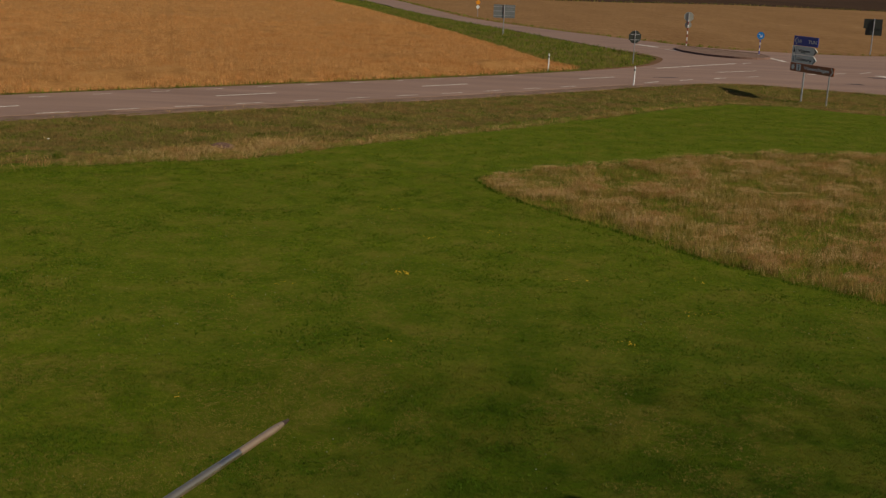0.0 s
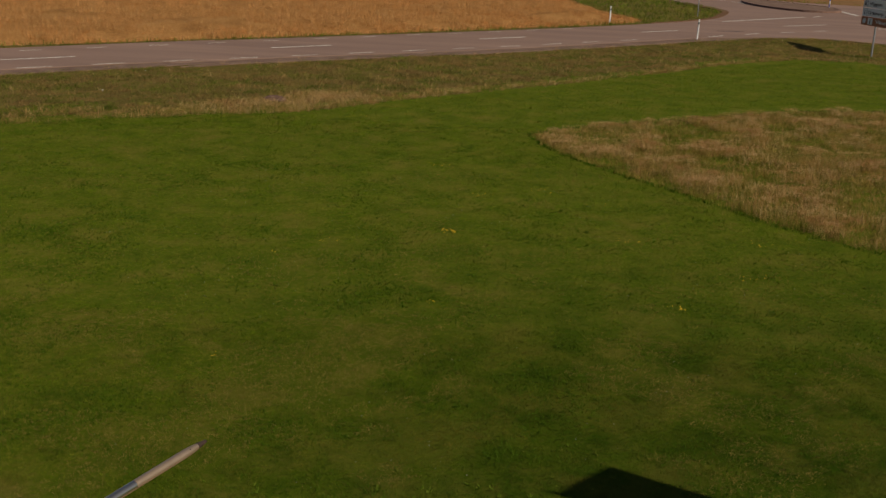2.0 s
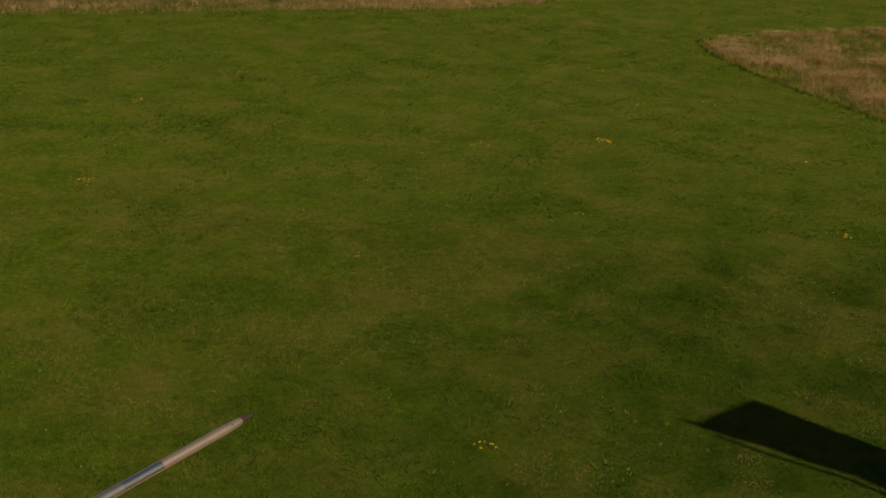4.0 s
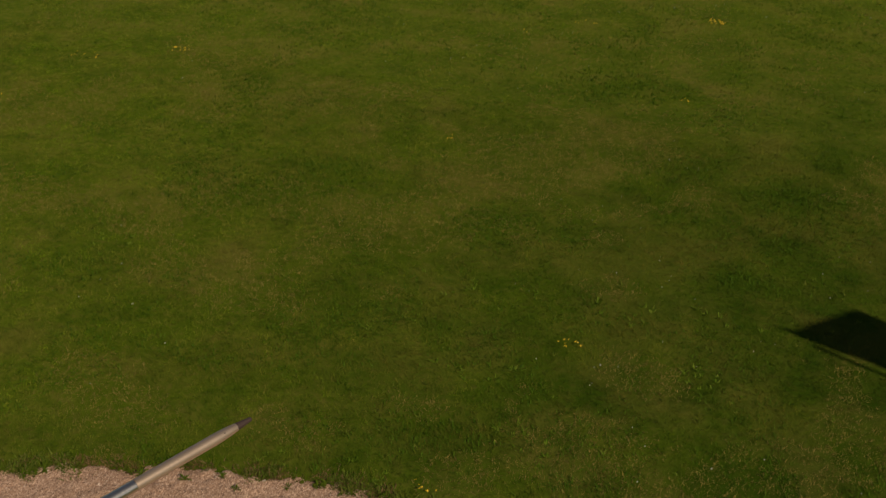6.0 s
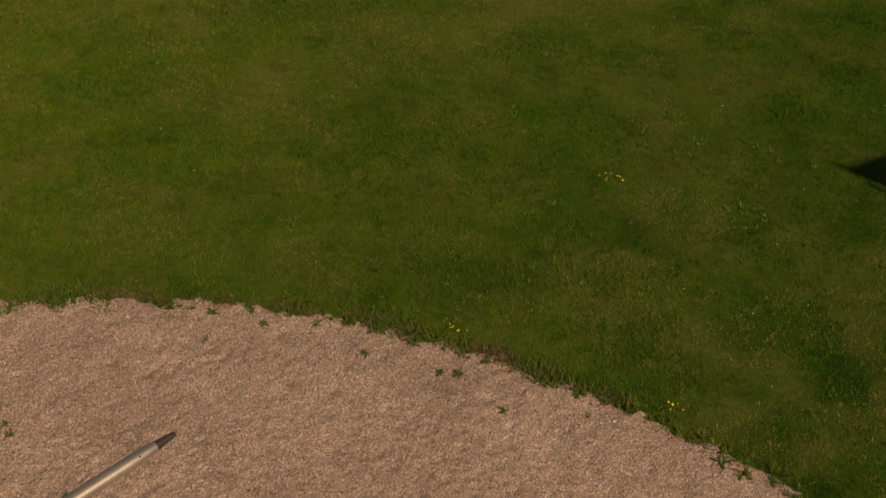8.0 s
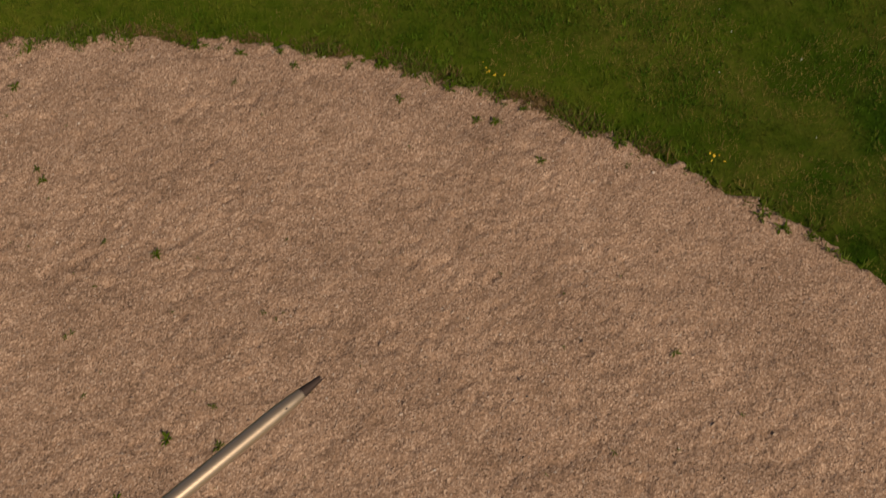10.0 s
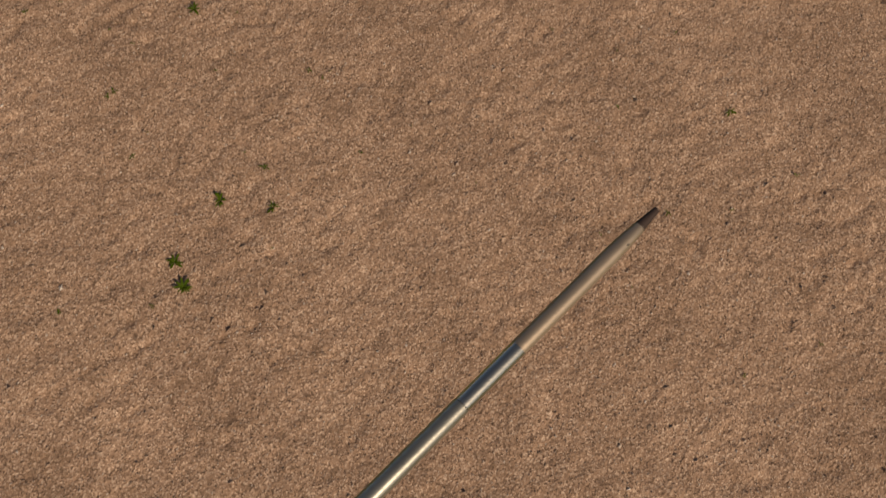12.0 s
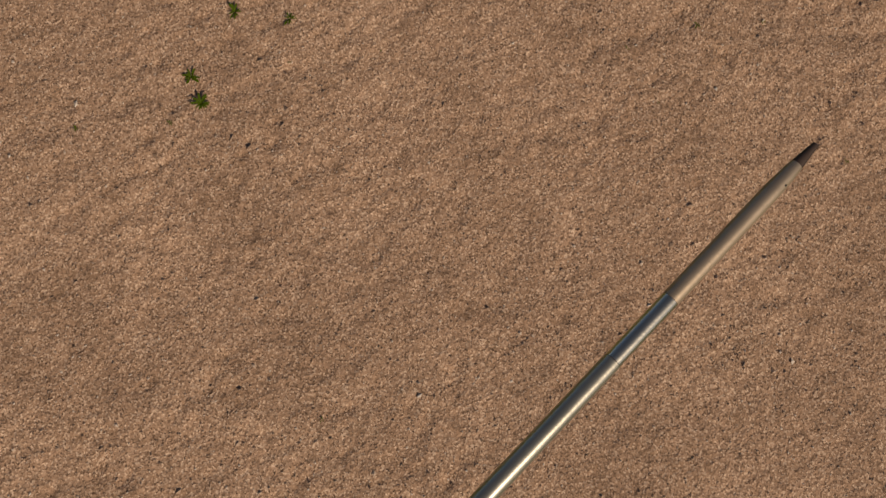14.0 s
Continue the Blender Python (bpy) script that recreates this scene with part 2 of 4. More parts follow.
M["clover_leaf"] = blades("clover_leaves", [(0.0, (0.04, 0.085, 0.004, 1)), (0.6, (0.065, 0.125, 0.006, 1)), (1.0, (0.10, 0.16, 0.012, 1))], through=0.3)
M["thatch"] = blades("lawn_thatch", [(0.0, (0.155, 0.120, 0.020, 1)), (0.6, (0.23, 0.168, 0.038, 1)), (1.0, (0.31, 0.22, 0.065, 1))], mottle=5.0)
M["broad_leaf"] = blades("broad_leaves", [(0.0, (0.085, 0.15, 0.008, 1)), (0.6, (0.14, 0.21, 0.014, 1)), (1.0, (0.21, 0.26, 0.03, 1))], through=0.4)
M["yellow"] = plain("yellow_petals", (0.75, 0.45, 0.01, 1), 0.6)
M["clover"] = plain("clover_flowers", (0.42, 0.42, 0.30, 1), 0.7)
M["probe_bare"] = plain("probe_bare_metal", (0.50, 0.365, 0.25, 1), 0.43, 0.72, 220, 0.08, 0.3)
M["probe_chrome"] = plain("probe_polished_steel", (0.64, 0.565, 0.455, 1), 0.30, 0.97, 260, 0.04)
M["probe_cream"] = plain("probe_cream_paint", (0.45, 0.395, 0.31, 1), 0.35, 0.86, 180, 0.06)
M["probe_tip"] = plain("probe_dark_tip", (0.07, 0.045, 0.035, 1), 0.5, 0.3, 300, 0.2, 0.2)
M["hole"] = plain("dark_hole", (0.01, 0.01, 0.01, 1), 0.9)
M["grey_paint"] = plain("grey_paint", (0.30, 0.31, 0.32, 1), 0.45, 0, 12, 0.08)
M["steel"] = plain("galvanised_steel", (0.42, 0.42, 0.42, 1), 0.45, 0.7, 40, 0.1)
M["sign_back"] = plain("sign_back_aluminium", (0.20, 0.21, 0.20, 1), 0.5, 0.3, 15, 0.1)
M["sign_back_dark"] = plain("sign_back_dark", (0.035, 0.04, 0.03, 1), 0.6, 0, 15, 0.1)
M["sign_blue"] = plain("sign_blue", (0.018, 0.05, 0.36, 1), 0.4, 0, 10, 0.08)
M["sign_pale"] = plain("sign_pale_grey", (0.68, 0.70, 0.66, 1), 0.4, 0, 10, 0.05)
M["sign_back_pale"] = plain("sign_back_pale", (0.36, 0.36, 0.30, 1), 0.55, 0, 12, 0.08)
M["sign_brown"] = plain("sign_brown", (0.30, 0.095, 0.028, 1), 0.4, 0, 10, 0.08)
M["sign_disc"] = plain("sign_disc_blue", (0.01, 0.22, 0.62, 1), 0.4, 0, 10, 0.05)
M["white"] = plain("white_plastic", (0.72, 0.72, 0.70, 1), 0.5, 0, 30, 0.05)
M["black"] = plain("black_film", (0.02, 0.02, 0.02, 1), 0.5)
M["red"] = plain("red_film", (0.22, 0.03, 0.02, 1), 0.5)
M["orange"] = plain("orange_film", (0.75, 0.28, 0.01, 1), 0.5)
M["dark_spot"] = plain("dark_spot", (0.075, 0.048, 0.038, 1), 0.6, 0, 8, 0.25)
M["rock"] = soil("field_stone", (0.07, 0.038, 0.022, 1), (0.14, 0.085, 0.065, 1), (0.2, 0.13, 0.105, 1), 3, 20, 0.6, 0.02)


# ---- geometry helpers ----
def link_mesh(name, me, material, parent=None, label=""):
    me.materials.append(material)
    ob = new(name, me)
    if parent:
        ob.parent = parent
    return tagged(ob, label)


def part(name, bm, material, parent=None, label="", smooth=False):
    """One mesh object from a bmesh, under its thing."""
    me = bpy.data.meshes.new(name)
    bmesh.ops.recalc_face_normals(bm, faces=bm.faces)
    bm.to_mesh(me)
    bm.free()
    if smooth:
        me.shade_smooth()
        me.set_sharp_from_angle(angle=radians(38))
    return link_mesh(name, me, material, parent, label)


def tube(path_pts, radii, sides=16, cap=True):
    """A round bar along points, with a radius at each."""
    bm = bmesh.new()
    rings = []
    for i, (p, r) in enumerate(zip(path_pts, radii)):
        p = Vector(p)
        a = Vector(path_pts[max(0, i - 1)])
        b = Vector(path_pts[min(len(path_pts) - 1, i + 1)])
        q = (b - a).to_track_quat("Z", "Y")
        rings.append([bm.verts.new(p + q @ Vector((r * math.cos(k * math.tau / sides), r * math.sin(k * math.tau / sides), 0))) for k in range(sides)])
    for u, v in zip(rings, rings[1:]):
        for k in range(sides):
            bm.faces.new((u[k], u[(k + 1) % sides], v[(k + 1) % sides], v[k]))
    if cap:
        bm.faces.new(rings[0])
        bm.faces.new(rings[-1])
    return bm


def slab(outline, thick, m=None, bevel=0.0):
    """A plate: an outline in x and z, thick along y (front at -y), then set by m."""
    bm = bmesh.new()
    front = [bm.verts.new((x, -thick / 2, z)) for x, z in outline]
    back = [bm.verts.new((x, thick / 2, z)) for x, z in outline]
    bm.faces.new(front)
    bm.faces.new(back[::-1])
    for i in range(len(outline)):
        j = (i + 1) % len(outline)
        bm.faces.new((front[i], back[i], back[j], front[j]))
    if bevel:
        bmesh.ops.bevel(bm, geom=bm.edges[:], offset=bevel, segments=2, affect="EDGES")
    if m is not None:
        bm.transform(m)
    return bm


def inside(poly, x, y):
    """Which of the points lie in the polygon."""
    hit = np.zeros(x.shape, bool)
    for (x0, y0), (x1, y1) in zip(poly, poly[1:] + poly[:1]):
        if y0 == y1:
            continue
        cross = ((y0 > y) != (y1 > y)) & (x < (x1 - x0) * (y - y0) / (y1 - y0) + x0)
        hit ^= cross
    return hit


def value_noise(x, y, size, seed=0):
    """Smooth noise from 0 to 1 over the plan."""
    u, v = np.asarray(x) / size, np.asarray(y) / size
    i, j = np.floor(u).astype(int), np.floor(v).astype(int)
    a, b = u - i, v - j
    a, b = a * a * (3 - 2 * a), b * b * (3 - 2 * b)

    def h(p, q):
        w = np.sin(p * 127.1 + q * 311.7 + seed * 74.7) * 43758.5453
        return w - np.floor(w)

    return (h(i, j) * (1 - a) + h(i + 1, j) * a) * (1 - b) + (h(i, j + 1) * (1 - a) + h(i + 1, j + 1) * a) * b


def fractal(x, y, size, seed=0, octaves=4):
    total, amp, norm = 0, 1.0, 0
    for k in range(octaves):
        total = total + amp * value_noise(x, y, size / 2**k, seed + 17 * k)
        norm, amp = norm + amp, amp * 0.55
    return total / norm


def field_mesh(name, poly, step, height, material, smooth=True, hole=None):
    """A relief sheet over a polygon of the plan; height(x, y) gives z."""
    xs, ys = [p[0] for p in poly], [p[1] for p in poly]
    gx, gy = np.arange(min(xs), max(xs) + step, step), np.arange(min(ys), max(ys) + step, step)
    X, Y = np.meshgrid(gx, gy)
    Z = height(X, Y)
    keep = inside(poly, (X[:-1, :-1] + step / 2), (Y[:-1, :-1] + step / 2))
    if hole:
        cx, cy = X[:-1, :-1] + step / 2, Y[:-1, :-1] + step / 2
        keep &= ~((cx > hole[0]) & (cx < hole[2]) & (cy > hole[1]) & (cy < hole[3]))
    idx = np.arange(X.size).reshape(X.shape)
    quads = np.stack([idx[:-1, :-1], idx[:-1, 1:], idx[1:, 1:], idx[1:, :-1]], -1)[keep]
    used, inv = np.unique(quads, return_inverse=True)
    co = np.stack([X.ravel(), Y.ravel(), np.broadcast_to(Z, X.shape).ravel()], -1)[used]
    me = bpy.data.meshes.new(name)
    me.from_pydata(co.tolist(), [], inv.reshape(-1, 4).tolist())
    if smooth:
        me.shade_smooth()
    return link_mesh(name, me, material)


def plate(name, poly, z0, z1, material):
    """A flat piece of ground with its edges, from z0 up to z1."""
    bm = bmesh.new()
    low = [bm.verts.new((x, y, z0)) for x, y in poly]
    top = [bm.verts.new((x, y, z1)) for x, y in poly]
    bm.faces.new(top)
    for i in range(len(poly)):
        j = (i + 1) % len(poly)
        bm.faces.new((low[i], low[j], top[j], top[i]))
    return part(name, bm, material)


def smooth_line(points, per=8):
    """A curve through plan points (Catmull-Rom), open."""
    pts = [points[0], *points, points[-1]]
    out = []
    for a, b, c, d in zip(pts, pts[1:], pts[2:], pts[3:]):
        for k in range(per):
            t = k / per
            out.append(tuple(0.5 * (2 * q + (r - p) * t + (2 * p - 5 * q + 4 * r - s) * t * t + (3 * q - p - 3 * r + s) * t**3) for p, q, r, s in zip(a, b, c, d)))
    return out + [points[-1]]


def scatter(rng, poly, count, keep=None):
    """Random points of a polygon; keep(x, y) gives the chance that one stays."""
    xs, ys = [p[0] for p in poly], [p[1] for p in poly]
    x, y = rng.uniform(min(xs), max(xs), count), rng.uniform(min(ys), max(ys), count)
    ok = inside(poly, x, y)
    if keep is not None:
        ok &= rng.uniform(0, 1, count) < keep(x, y)
    return x[ok], y[ok]


def grass(name, rng, x, y, z, tall, wide, lean, per, spread, material, bend=False):
    """Tufts of tapered blades at plan points, as one mesh. tall and wide: arrays or numbers."""
    n = len(x)
    tall, wide = np.broadcast_to(tall, n), np.broadcast_to(wide, n)
    X, Y, Z = (np.repeat(np.broadcast_to(v, n), per) for v in (x, y, z))
    H, W = np.repeat(tall, per) * rng.uniform(0.6, 1.15, n * per), np.repeat(wide, per) * rng.uniform(0.7, 1.3, n * per)
    a, b = rng.uniform(0, math.tau, n * per), rng.uniform(0, math.tau, n * per)
    r = np.sqrt(rng.uniform(0, 1, n * per)) * spread
    X, Y = X + r * np.cos(b), Y + r * np.sin(b)
    L = H * lean * rng.uniform(0.2, 1.2, n * per)
    tx, ty, dx, dy = -np.sin(a) * W / 2, np.cos(a) * W / 2, np.cos(a) * L, np.sin(a) * L
    base0, base1 = np.stack([X - tx, Y - ty, Z], -1), np.stack([X + tx, Y + ty, Z], -1)
    tip = np.stack([X + dx, Y + dy, Z + H], -1)
    m = n * per
    if bend:
        k = 0.75
        mid = np.stack([X + dx * 0.35, Y + dy * 0.35, Z + H * 0.62], -1)
        side = np.stack([tx, ty, 0 * tx], -1)
        co = np.stack([base0, base1, mid - side * k, mid + side * k, tip], 1).reshape(-1, 3)
        o = np.arange(m)[:, None] * 5
        tris = np.concatenate([o + [0, 1, 3], o + [0, 3, 2], o + [2, 3, 4]], 1).reshape(-1, 3)
    else:
        co = np.stack([base0, base1, tip], 1).reshape(-1, 3)
        tris = np.arange(m * 3).reshape(-1, 3)
    me = bpy.data.meshes.new(name)
    me.vertices.add(len(co))
    me.vertices.foreach_set("co", co.astype(np.float32).ravel())
    me.loops.add(tris.size)
    me.loops.foreach_set("vertex_index", tris.astype(np.int32).ravel())
    me.polygons.add(len(tris))
    me.polygons.foreach_set("loop_start", (np.arange(len(tris)) * 3).astype(np.int32))
    me.update(calc_edges=True)
    ob = link_mesh(name, me, material)
    return ob


# ---- plan of the ground ----
ALONG, ACROSS = Vector((0.726, 0.688)), Vector((-0.688, 0.726))


def road_point(s, n):
    p = ALONG * s + ACROSS * n
    return (p.x, p.y)


NEAR_ROAD = [road_point(-160, 37.6), road_point(-60, 37.6), (-15.8, 36.9), (-12.6, 39.4), (-9.1, 42.6), (-4.9, 45.9), (-0.2, 49.9), (5.4, 55.3), (8.7, 58.5), (12.0, 60.7), (14.7, 61.8), (16.6, 61.7), (18.4, 61.2), (21.1, 59.8), (22.9, 59.0), (31, 55), (48, 47), (110, 24)]
FAR_ROAD = [road_point(-160, 42.7), road_point(-60, 42.7), (-18.3, 42.5), (-14.7, 45.7), (-10.7, 49.3), (-6.0, 53.5), (-0.5, 58.5), (2.6, 61.5), (6.0, 65.0), (8.2, 67.4), (10.2, 69.8), (12.1, 72.6), (13.2, 75.4), (14.0, 78.4), (14.2, 80.4), (13.7, 83.0), (12.2, 87.3), (10.5, 92.2), (8.6, 98.0), (4.5, 111.0), (0.6, 122.0), (-5.2, 140.0), (-10.7, 160.0), (-17.4, 187.5), (-60, 330)]
OUTER = [(-52, 334), (-14.0, 200), (-9.5, 180), (-5.3, 160), (-1.0, 140), (3.4, 127), (7.2, 118.2), (9.8, 113.1), (12.2, 109.0), (14.5, 105.2), (16.6, 101.5), (18.5, 98.2), (20.5, 95.8), (22.7, 94.4), (27.1, 93.1), (31.8, 92.9), (35.3, 94.0), (60, 105), (130, 140)]
LAWN_EDGE = [(-60, -6), (-34, 12.5), (-20, 22.0), (-11.8, 27.2), (-10.6, 28.0), (-9.4, 28.8), (-8.2, 29.6), (-6.8, 30.1), (-5.1, 31.6), (-3.6, 33.5), (-1.9, 35.4), (-0.1, 37.3), (2.0, 39.5), (4.3, 42.2), (6.8, 45.0), (9.2, 48.0), (11.4, 50.1), (12.9, 51.2), (15.5, 51.3), (17.0, 50.5), (19.4, 49.2), (24, 47.0), (40, 41), (100, 16)]
PATCH = [(0.68, 29.3), (0.82, 28.4), (1.38, 27.0), (2.54, 25.05), (3.62, 23.7), (4.58, 22.35), (5.4, 21.1), (6.21, 20.05), (7.01, 19.3), (8.21, 18.2), (11.2, 15.6), (16, 12.9), (30, 12), (34, 30), (26, 37.5), (15.5, 37.2), (9.8, 36.0), (5.4, 33.2), (2.2, 30.8)]
GRAVEL_C, GRAVEL_R = (-0.75, -1.77), 7.6
near_road, far_road, outer = smooth_line(NEAR_ROAD), smooth_line(FAR_ROAD), smooth_line(OUTER)
lawn_edge, patch_edge = smooth_line(LAWN_EDGE), smooth_line(PATCH + PATCH[:1], 6)[:-1]

ground = plate("ground", [(-3000, -3000), (3000, -3000), (3000, 3500), (-3000, 3500)], -0.4, -0.15, M["far_grass"])
tagged(ground, "wide flat green farmland reaching the horizon", "ground", kind="structure")


def gravel_r(x, y):
    """Distance from the middle of the gravel, frayed as its edge is."""
    dx, dy = x - GRAVEL_C[0], y - GRAVEL_C[1]
    swing = 0.02 + 0.07 * np.cos(5 * (np.arctan2(dy, dx) - radians(105)))
    return np.hypot(dx, dy) - swing + (fractal(x, y, 0.30, 41, 3) - 0.5) * 0.16 + (fractal(x, y, 0.075, 43, 3) - 0.5) * 0.15


def lawn_height(x, y):
    r = np.hypot(x - GRAVEL_C[0], y - GRAVEL_C[1])
    return (fractal(x, y, 3.0, 3) - 0.5) * 0.04 - 0.12 * np.clip((GRAVEL_R + 0.02 - r) / 0.32, 0, 1)


lawn_poly = [(-60, -40)] + [(x - 0.8, y + 0.8) for x, y in lawn_edge] + [(100, -40)]
NEAR_BOX = (-20, -12, 26, 30)
near_square = [(NEAR_BOX[0], NEAR_BOX[1]), (NEAR_BOX[2], NEAR_BOX[1]), (NEAR_BOX[2], NEAR_BOX[3]), (NEAR_BOX[0], NEAR_BOX[3])]
lawn = field_mesh("lawn", near_square, 0.25, lambda x, y: lawn_height(x, y) - 0.2 * ~inside(lawn_poly, x, y), M["lawn"])
tagged(lawn, "mown green lawn with dry and dark patches", "lawn", kind="structure")
wide_lawn = field_mesh("lawn", lawn_poly, 0.5, lawn_height, M["lawn"], hole=NEAR_BOX)
tagged(wide_lawn, "mown green lawn stretching to the verge", "lawn", kind="structure")


def line_gap(line, x, y):
    """Distance in plan from points to a line."""
    d = np.full(x.shape, 99.0)
    for (x0, y0), (x1, y1) in zip(line, line[1:]):
        L = math.hypot(x1 - x0, y1 - y0) + 1e-9
        t = np.clip(((x - x0) * (x1 - x0) + (y - y0) * (y1 - y0)) / L**2, 0, 1)
        d = np.minimum(d, np.hypot(x - x0 - t * (x1 - x0), y - y0 - t * (y1 - y0)))
    return d


def ditch(x, y):
    x, y = np.asarray(x, float), np.asarray(y, float)
    a, b = line_gap(LAWN_EDGE, x, y), line_gap(NEAR_ROAD, x, y)
    t = a / (a + b + 1e-6)
    bank = 0.27 * np.exp(-(((b - 2.9) / 1.7) ** 2)) * np.clip((x - 10.5) / 3, 0, 1) * np.clip((25 - x) / 3, 0, 1)
    return 0.005 + bank - 0.12 * np.sin(t * math.pi) ** 2 + ((fractal(x, y, 1.6, 9) - 0.5) * 0.12 - 0.02 * np.clip(1.2 - a, 0, 1)) * np.clip(0.15 + a, 0, 1) - 0.02 * np.clip(1 - a, 0, 1)


verge_poly = lawn_edge + near_road[::-1]
verge = field_mesh("verge", verge_poly, 0.4, ditch, M["verge"])
tagged(verge, "rough unmown roadside verge with a shallow ditch", "verge", kind="structure")

shoulder = plate("road_shoulder", [(x + 0.9 * 0.69, y - 0.9 * 0.72) for x, y in near_road] + [(112, 26)] + [(x - 0.8 * 0.69, y + 0.8 * 0.72) for x, y in near_road[::-1]], -0.1, 0.03, M["shoulder"])
tagged(shoulder, "strip of reddish grit along the road edge", "road shoulder", kind="structure")
asphalt = plate("road", [(x, y) for x, y in near_road] + outer[::-1] + far_road[::-1], -0.1, 0.05, M["asphalt"])
tagged(asphalt, "worn reddish-grey asphalt road and junction", "road", kind="structure")

stubble = plate("stubble_field", outer + [(700, 380), (280, 292), (101, 279), (65, 283), (33.7, 257), (11.5, 246), (-4, 238), (-20, 250)], -0.14, 0.02, M["stubble"])
tagged(stubble, "harvested tan stubble field beyond the junction", "field", kind="structure")
plough = plate("ploughed_field", [(-12, 246), (-4, 240), (11.5, 248), (33.7, 259), (65, 285), (101, 281), (280, 294), (700, 382), (1400, 900), (200, 1200), (-40, 420)], -0.14, -0.03, M["plough"])
tagged(plough, "dark brown ploughed field in the distance", "field", kind="structure")


TRACKS = (((-16.5, 56.8), (-33.4, 117.8)), ((-14.8, 54.5), (-31.8, 117.8)))


def canopy(x, y):
    d = np.full(np.shape(x), 99.0)
    for (x0, y0), (x1, y1) in zip(WHEAT[1:21], WHEAT[2:22]):
        L = math.hypot(x1 - x0, y1 - y0)
        t = np.clip(((x - x0) * (x1 - x0) + (y - y0) * (y1 - y0)) / L**2, 0, 1)
        d = np.minimum(d, np.hypot(x - x0 - t * (x1 - x0), y - y0 - t * (y1 - y0)))
    tracks = 0.0
    for (x0, y0), (x1, y1) in TRACKS:
        L = math.hypot(x1 - x0, y1 - y0)
        off = np.abs((x - x0) * (y1 - y0) - (y - y0) * (x1 - x0)) / L
        tracks = tracks + 0.12 * np.exp(-((off / 0.30) ** 2)) * np.clip((np.asarray(y) - 56) / 6, 0, 1)
    return -0.10 - tracks + 0.48 * np.clip(d / 3.0, 0, 1) ** 0.7 + (fractal(x, y, 4.0, 21) - 0.5) * 0.16 * np.clip(d / 2, 0, 1) + (fractal(x, y, 0.7, 23, 3) - 0.5) * 0.12 * np.clip(d / 2, 0.0, 1)


FRONT = [(-45, 22.6), (-18.8, 43.2), (-15.2, 46.4), (-11.2, 50.0), (-6.5, 54.2), (-1.1, 59.2), (2.0, 62.2), (5.2, 65.5), (6.6, 67.2)]
FLANK = [(7.2, 69.0), (6.0, 71.0), (5.2, 74.0), (3.5, 82.0), (1.5, 90.6), (-1.1, 101.4)]
WHEAT = [(-70, 2.2), (-60, 10.5)] + FRONT + FLANK + [(-4.4, 115), (-8.5, 131), (-15.0, 155.5), (-20.3, 172), (-42, 250), (-110, 250), (-110, 20)]
wheat_near = FRONT + FLANK + [(-1.5, 103.4), (-60, 103.4), (-60, 22)]
wheat_soil = plate("wheat_soil", WHEAT, -0.14, 0.0, M["wheat_bed"])
tagged(wheat_soil, "soil under the ripe wheat", "soil", kind="structure")
bed = field_mesh("wheat_field", wheat_near, 0.25, canopy, M["wheat_bed"])
far_bed = field_mesh("wheat_field", [(-45, 22.6), (-60, 22), (-60, 102), (-1.1, 101.4)] + WHEAT[17:] + [(-70, 2.2), (-60, 10.5)], 1.0, canopy, M["wheat_bed"])
tagged(far_bed, "ripe golden wheat field farther off", "wheat field", kind="structure")
tagged(bed, "ripe golden wheat field standing beside the road", "wheat field", kind="structure")


def gravel_height(x, y):
    r = gravel_r(x, y)
    ridge = 1 - np.abs(2 * fractal(x, y * 1.3, 0.16, 47, 3) - 1)
    pits = np.clip(fractal(0.65 * (0.5 * x + 0.85 * y), 0.85 * x - 0.5 * y, 0.052, 53, 3) - 0.60, 0, 1)
    lumps = (fractal(x, y, 0.5, 31, 3) - 0.5) * 0.010 + ridge * 0.002 + (fractal(x, y, 0.13, 63, 3) - 0.5) * 0.018 + (fractal(x, y, 0.05, 61, 2) - 0.5) * 0.013 - pits * 0.06 * np.clip((fractal(x, y, 0.9, 59, 2) - 0.35) * 4, 0, 1)
    return 0.012 + lumps + (fractal(x, y, 2.0, 37, 2) - 0.5) * 0.04 - 0.022 * np.clip((r - GRAVEL_R + 0.55) / 0.5, 0, 1) - 0.06 * np.clip((r - GRAVEL_R) / 0.12, 0, 1)


gravel_rim = [(GRAVEL_C[0] + (GRAVEL_R + 0.45) * math.cos(a), GRAVEL_C[1] + (GRAVEL_R + 0.45) * math.sin(a)) for a in [k * math.tau / 120 for k in range(120)]]
FINE_BOX = (-5.6, -0.6, 5.2, 6.8)
rough_gravel = field_mesh("gravel_bed", gravel_rim, 0.1, gravel_height, M["gravel"], hole=FINE_BOX)
tagged(rough_gravel, "round bed of loose brown gravel, outer part", "gravel bed", kind="structure")
fine_poly = [p for p in gravel_rim if p[0] > FINE_BOX[0] - 0.3 and p[0] < FINE_BOX[2] + 0.3 and p[1] > -0.6]
fine_gravel = field_mesh("gravel_bed", [(FINE_BOX[2] + 0.02, -0.64), (FINE_BOX[2] + 0.02, fine_poly[0][1])] + [p for p in fine_poly if FINE_BOX[0] < p[0] < FINE_BOX[2]] + [(FINE_BOX[0] - 0.02, fine_poly[-1][1]), (FINE_BOX[0] - 0.02, -0.64)], 0.02, gravel_height, M["gravel"])
tagged(fine_gravel, "round bed of loose brown gravel with small pits", "gravel bed", kind="structure")


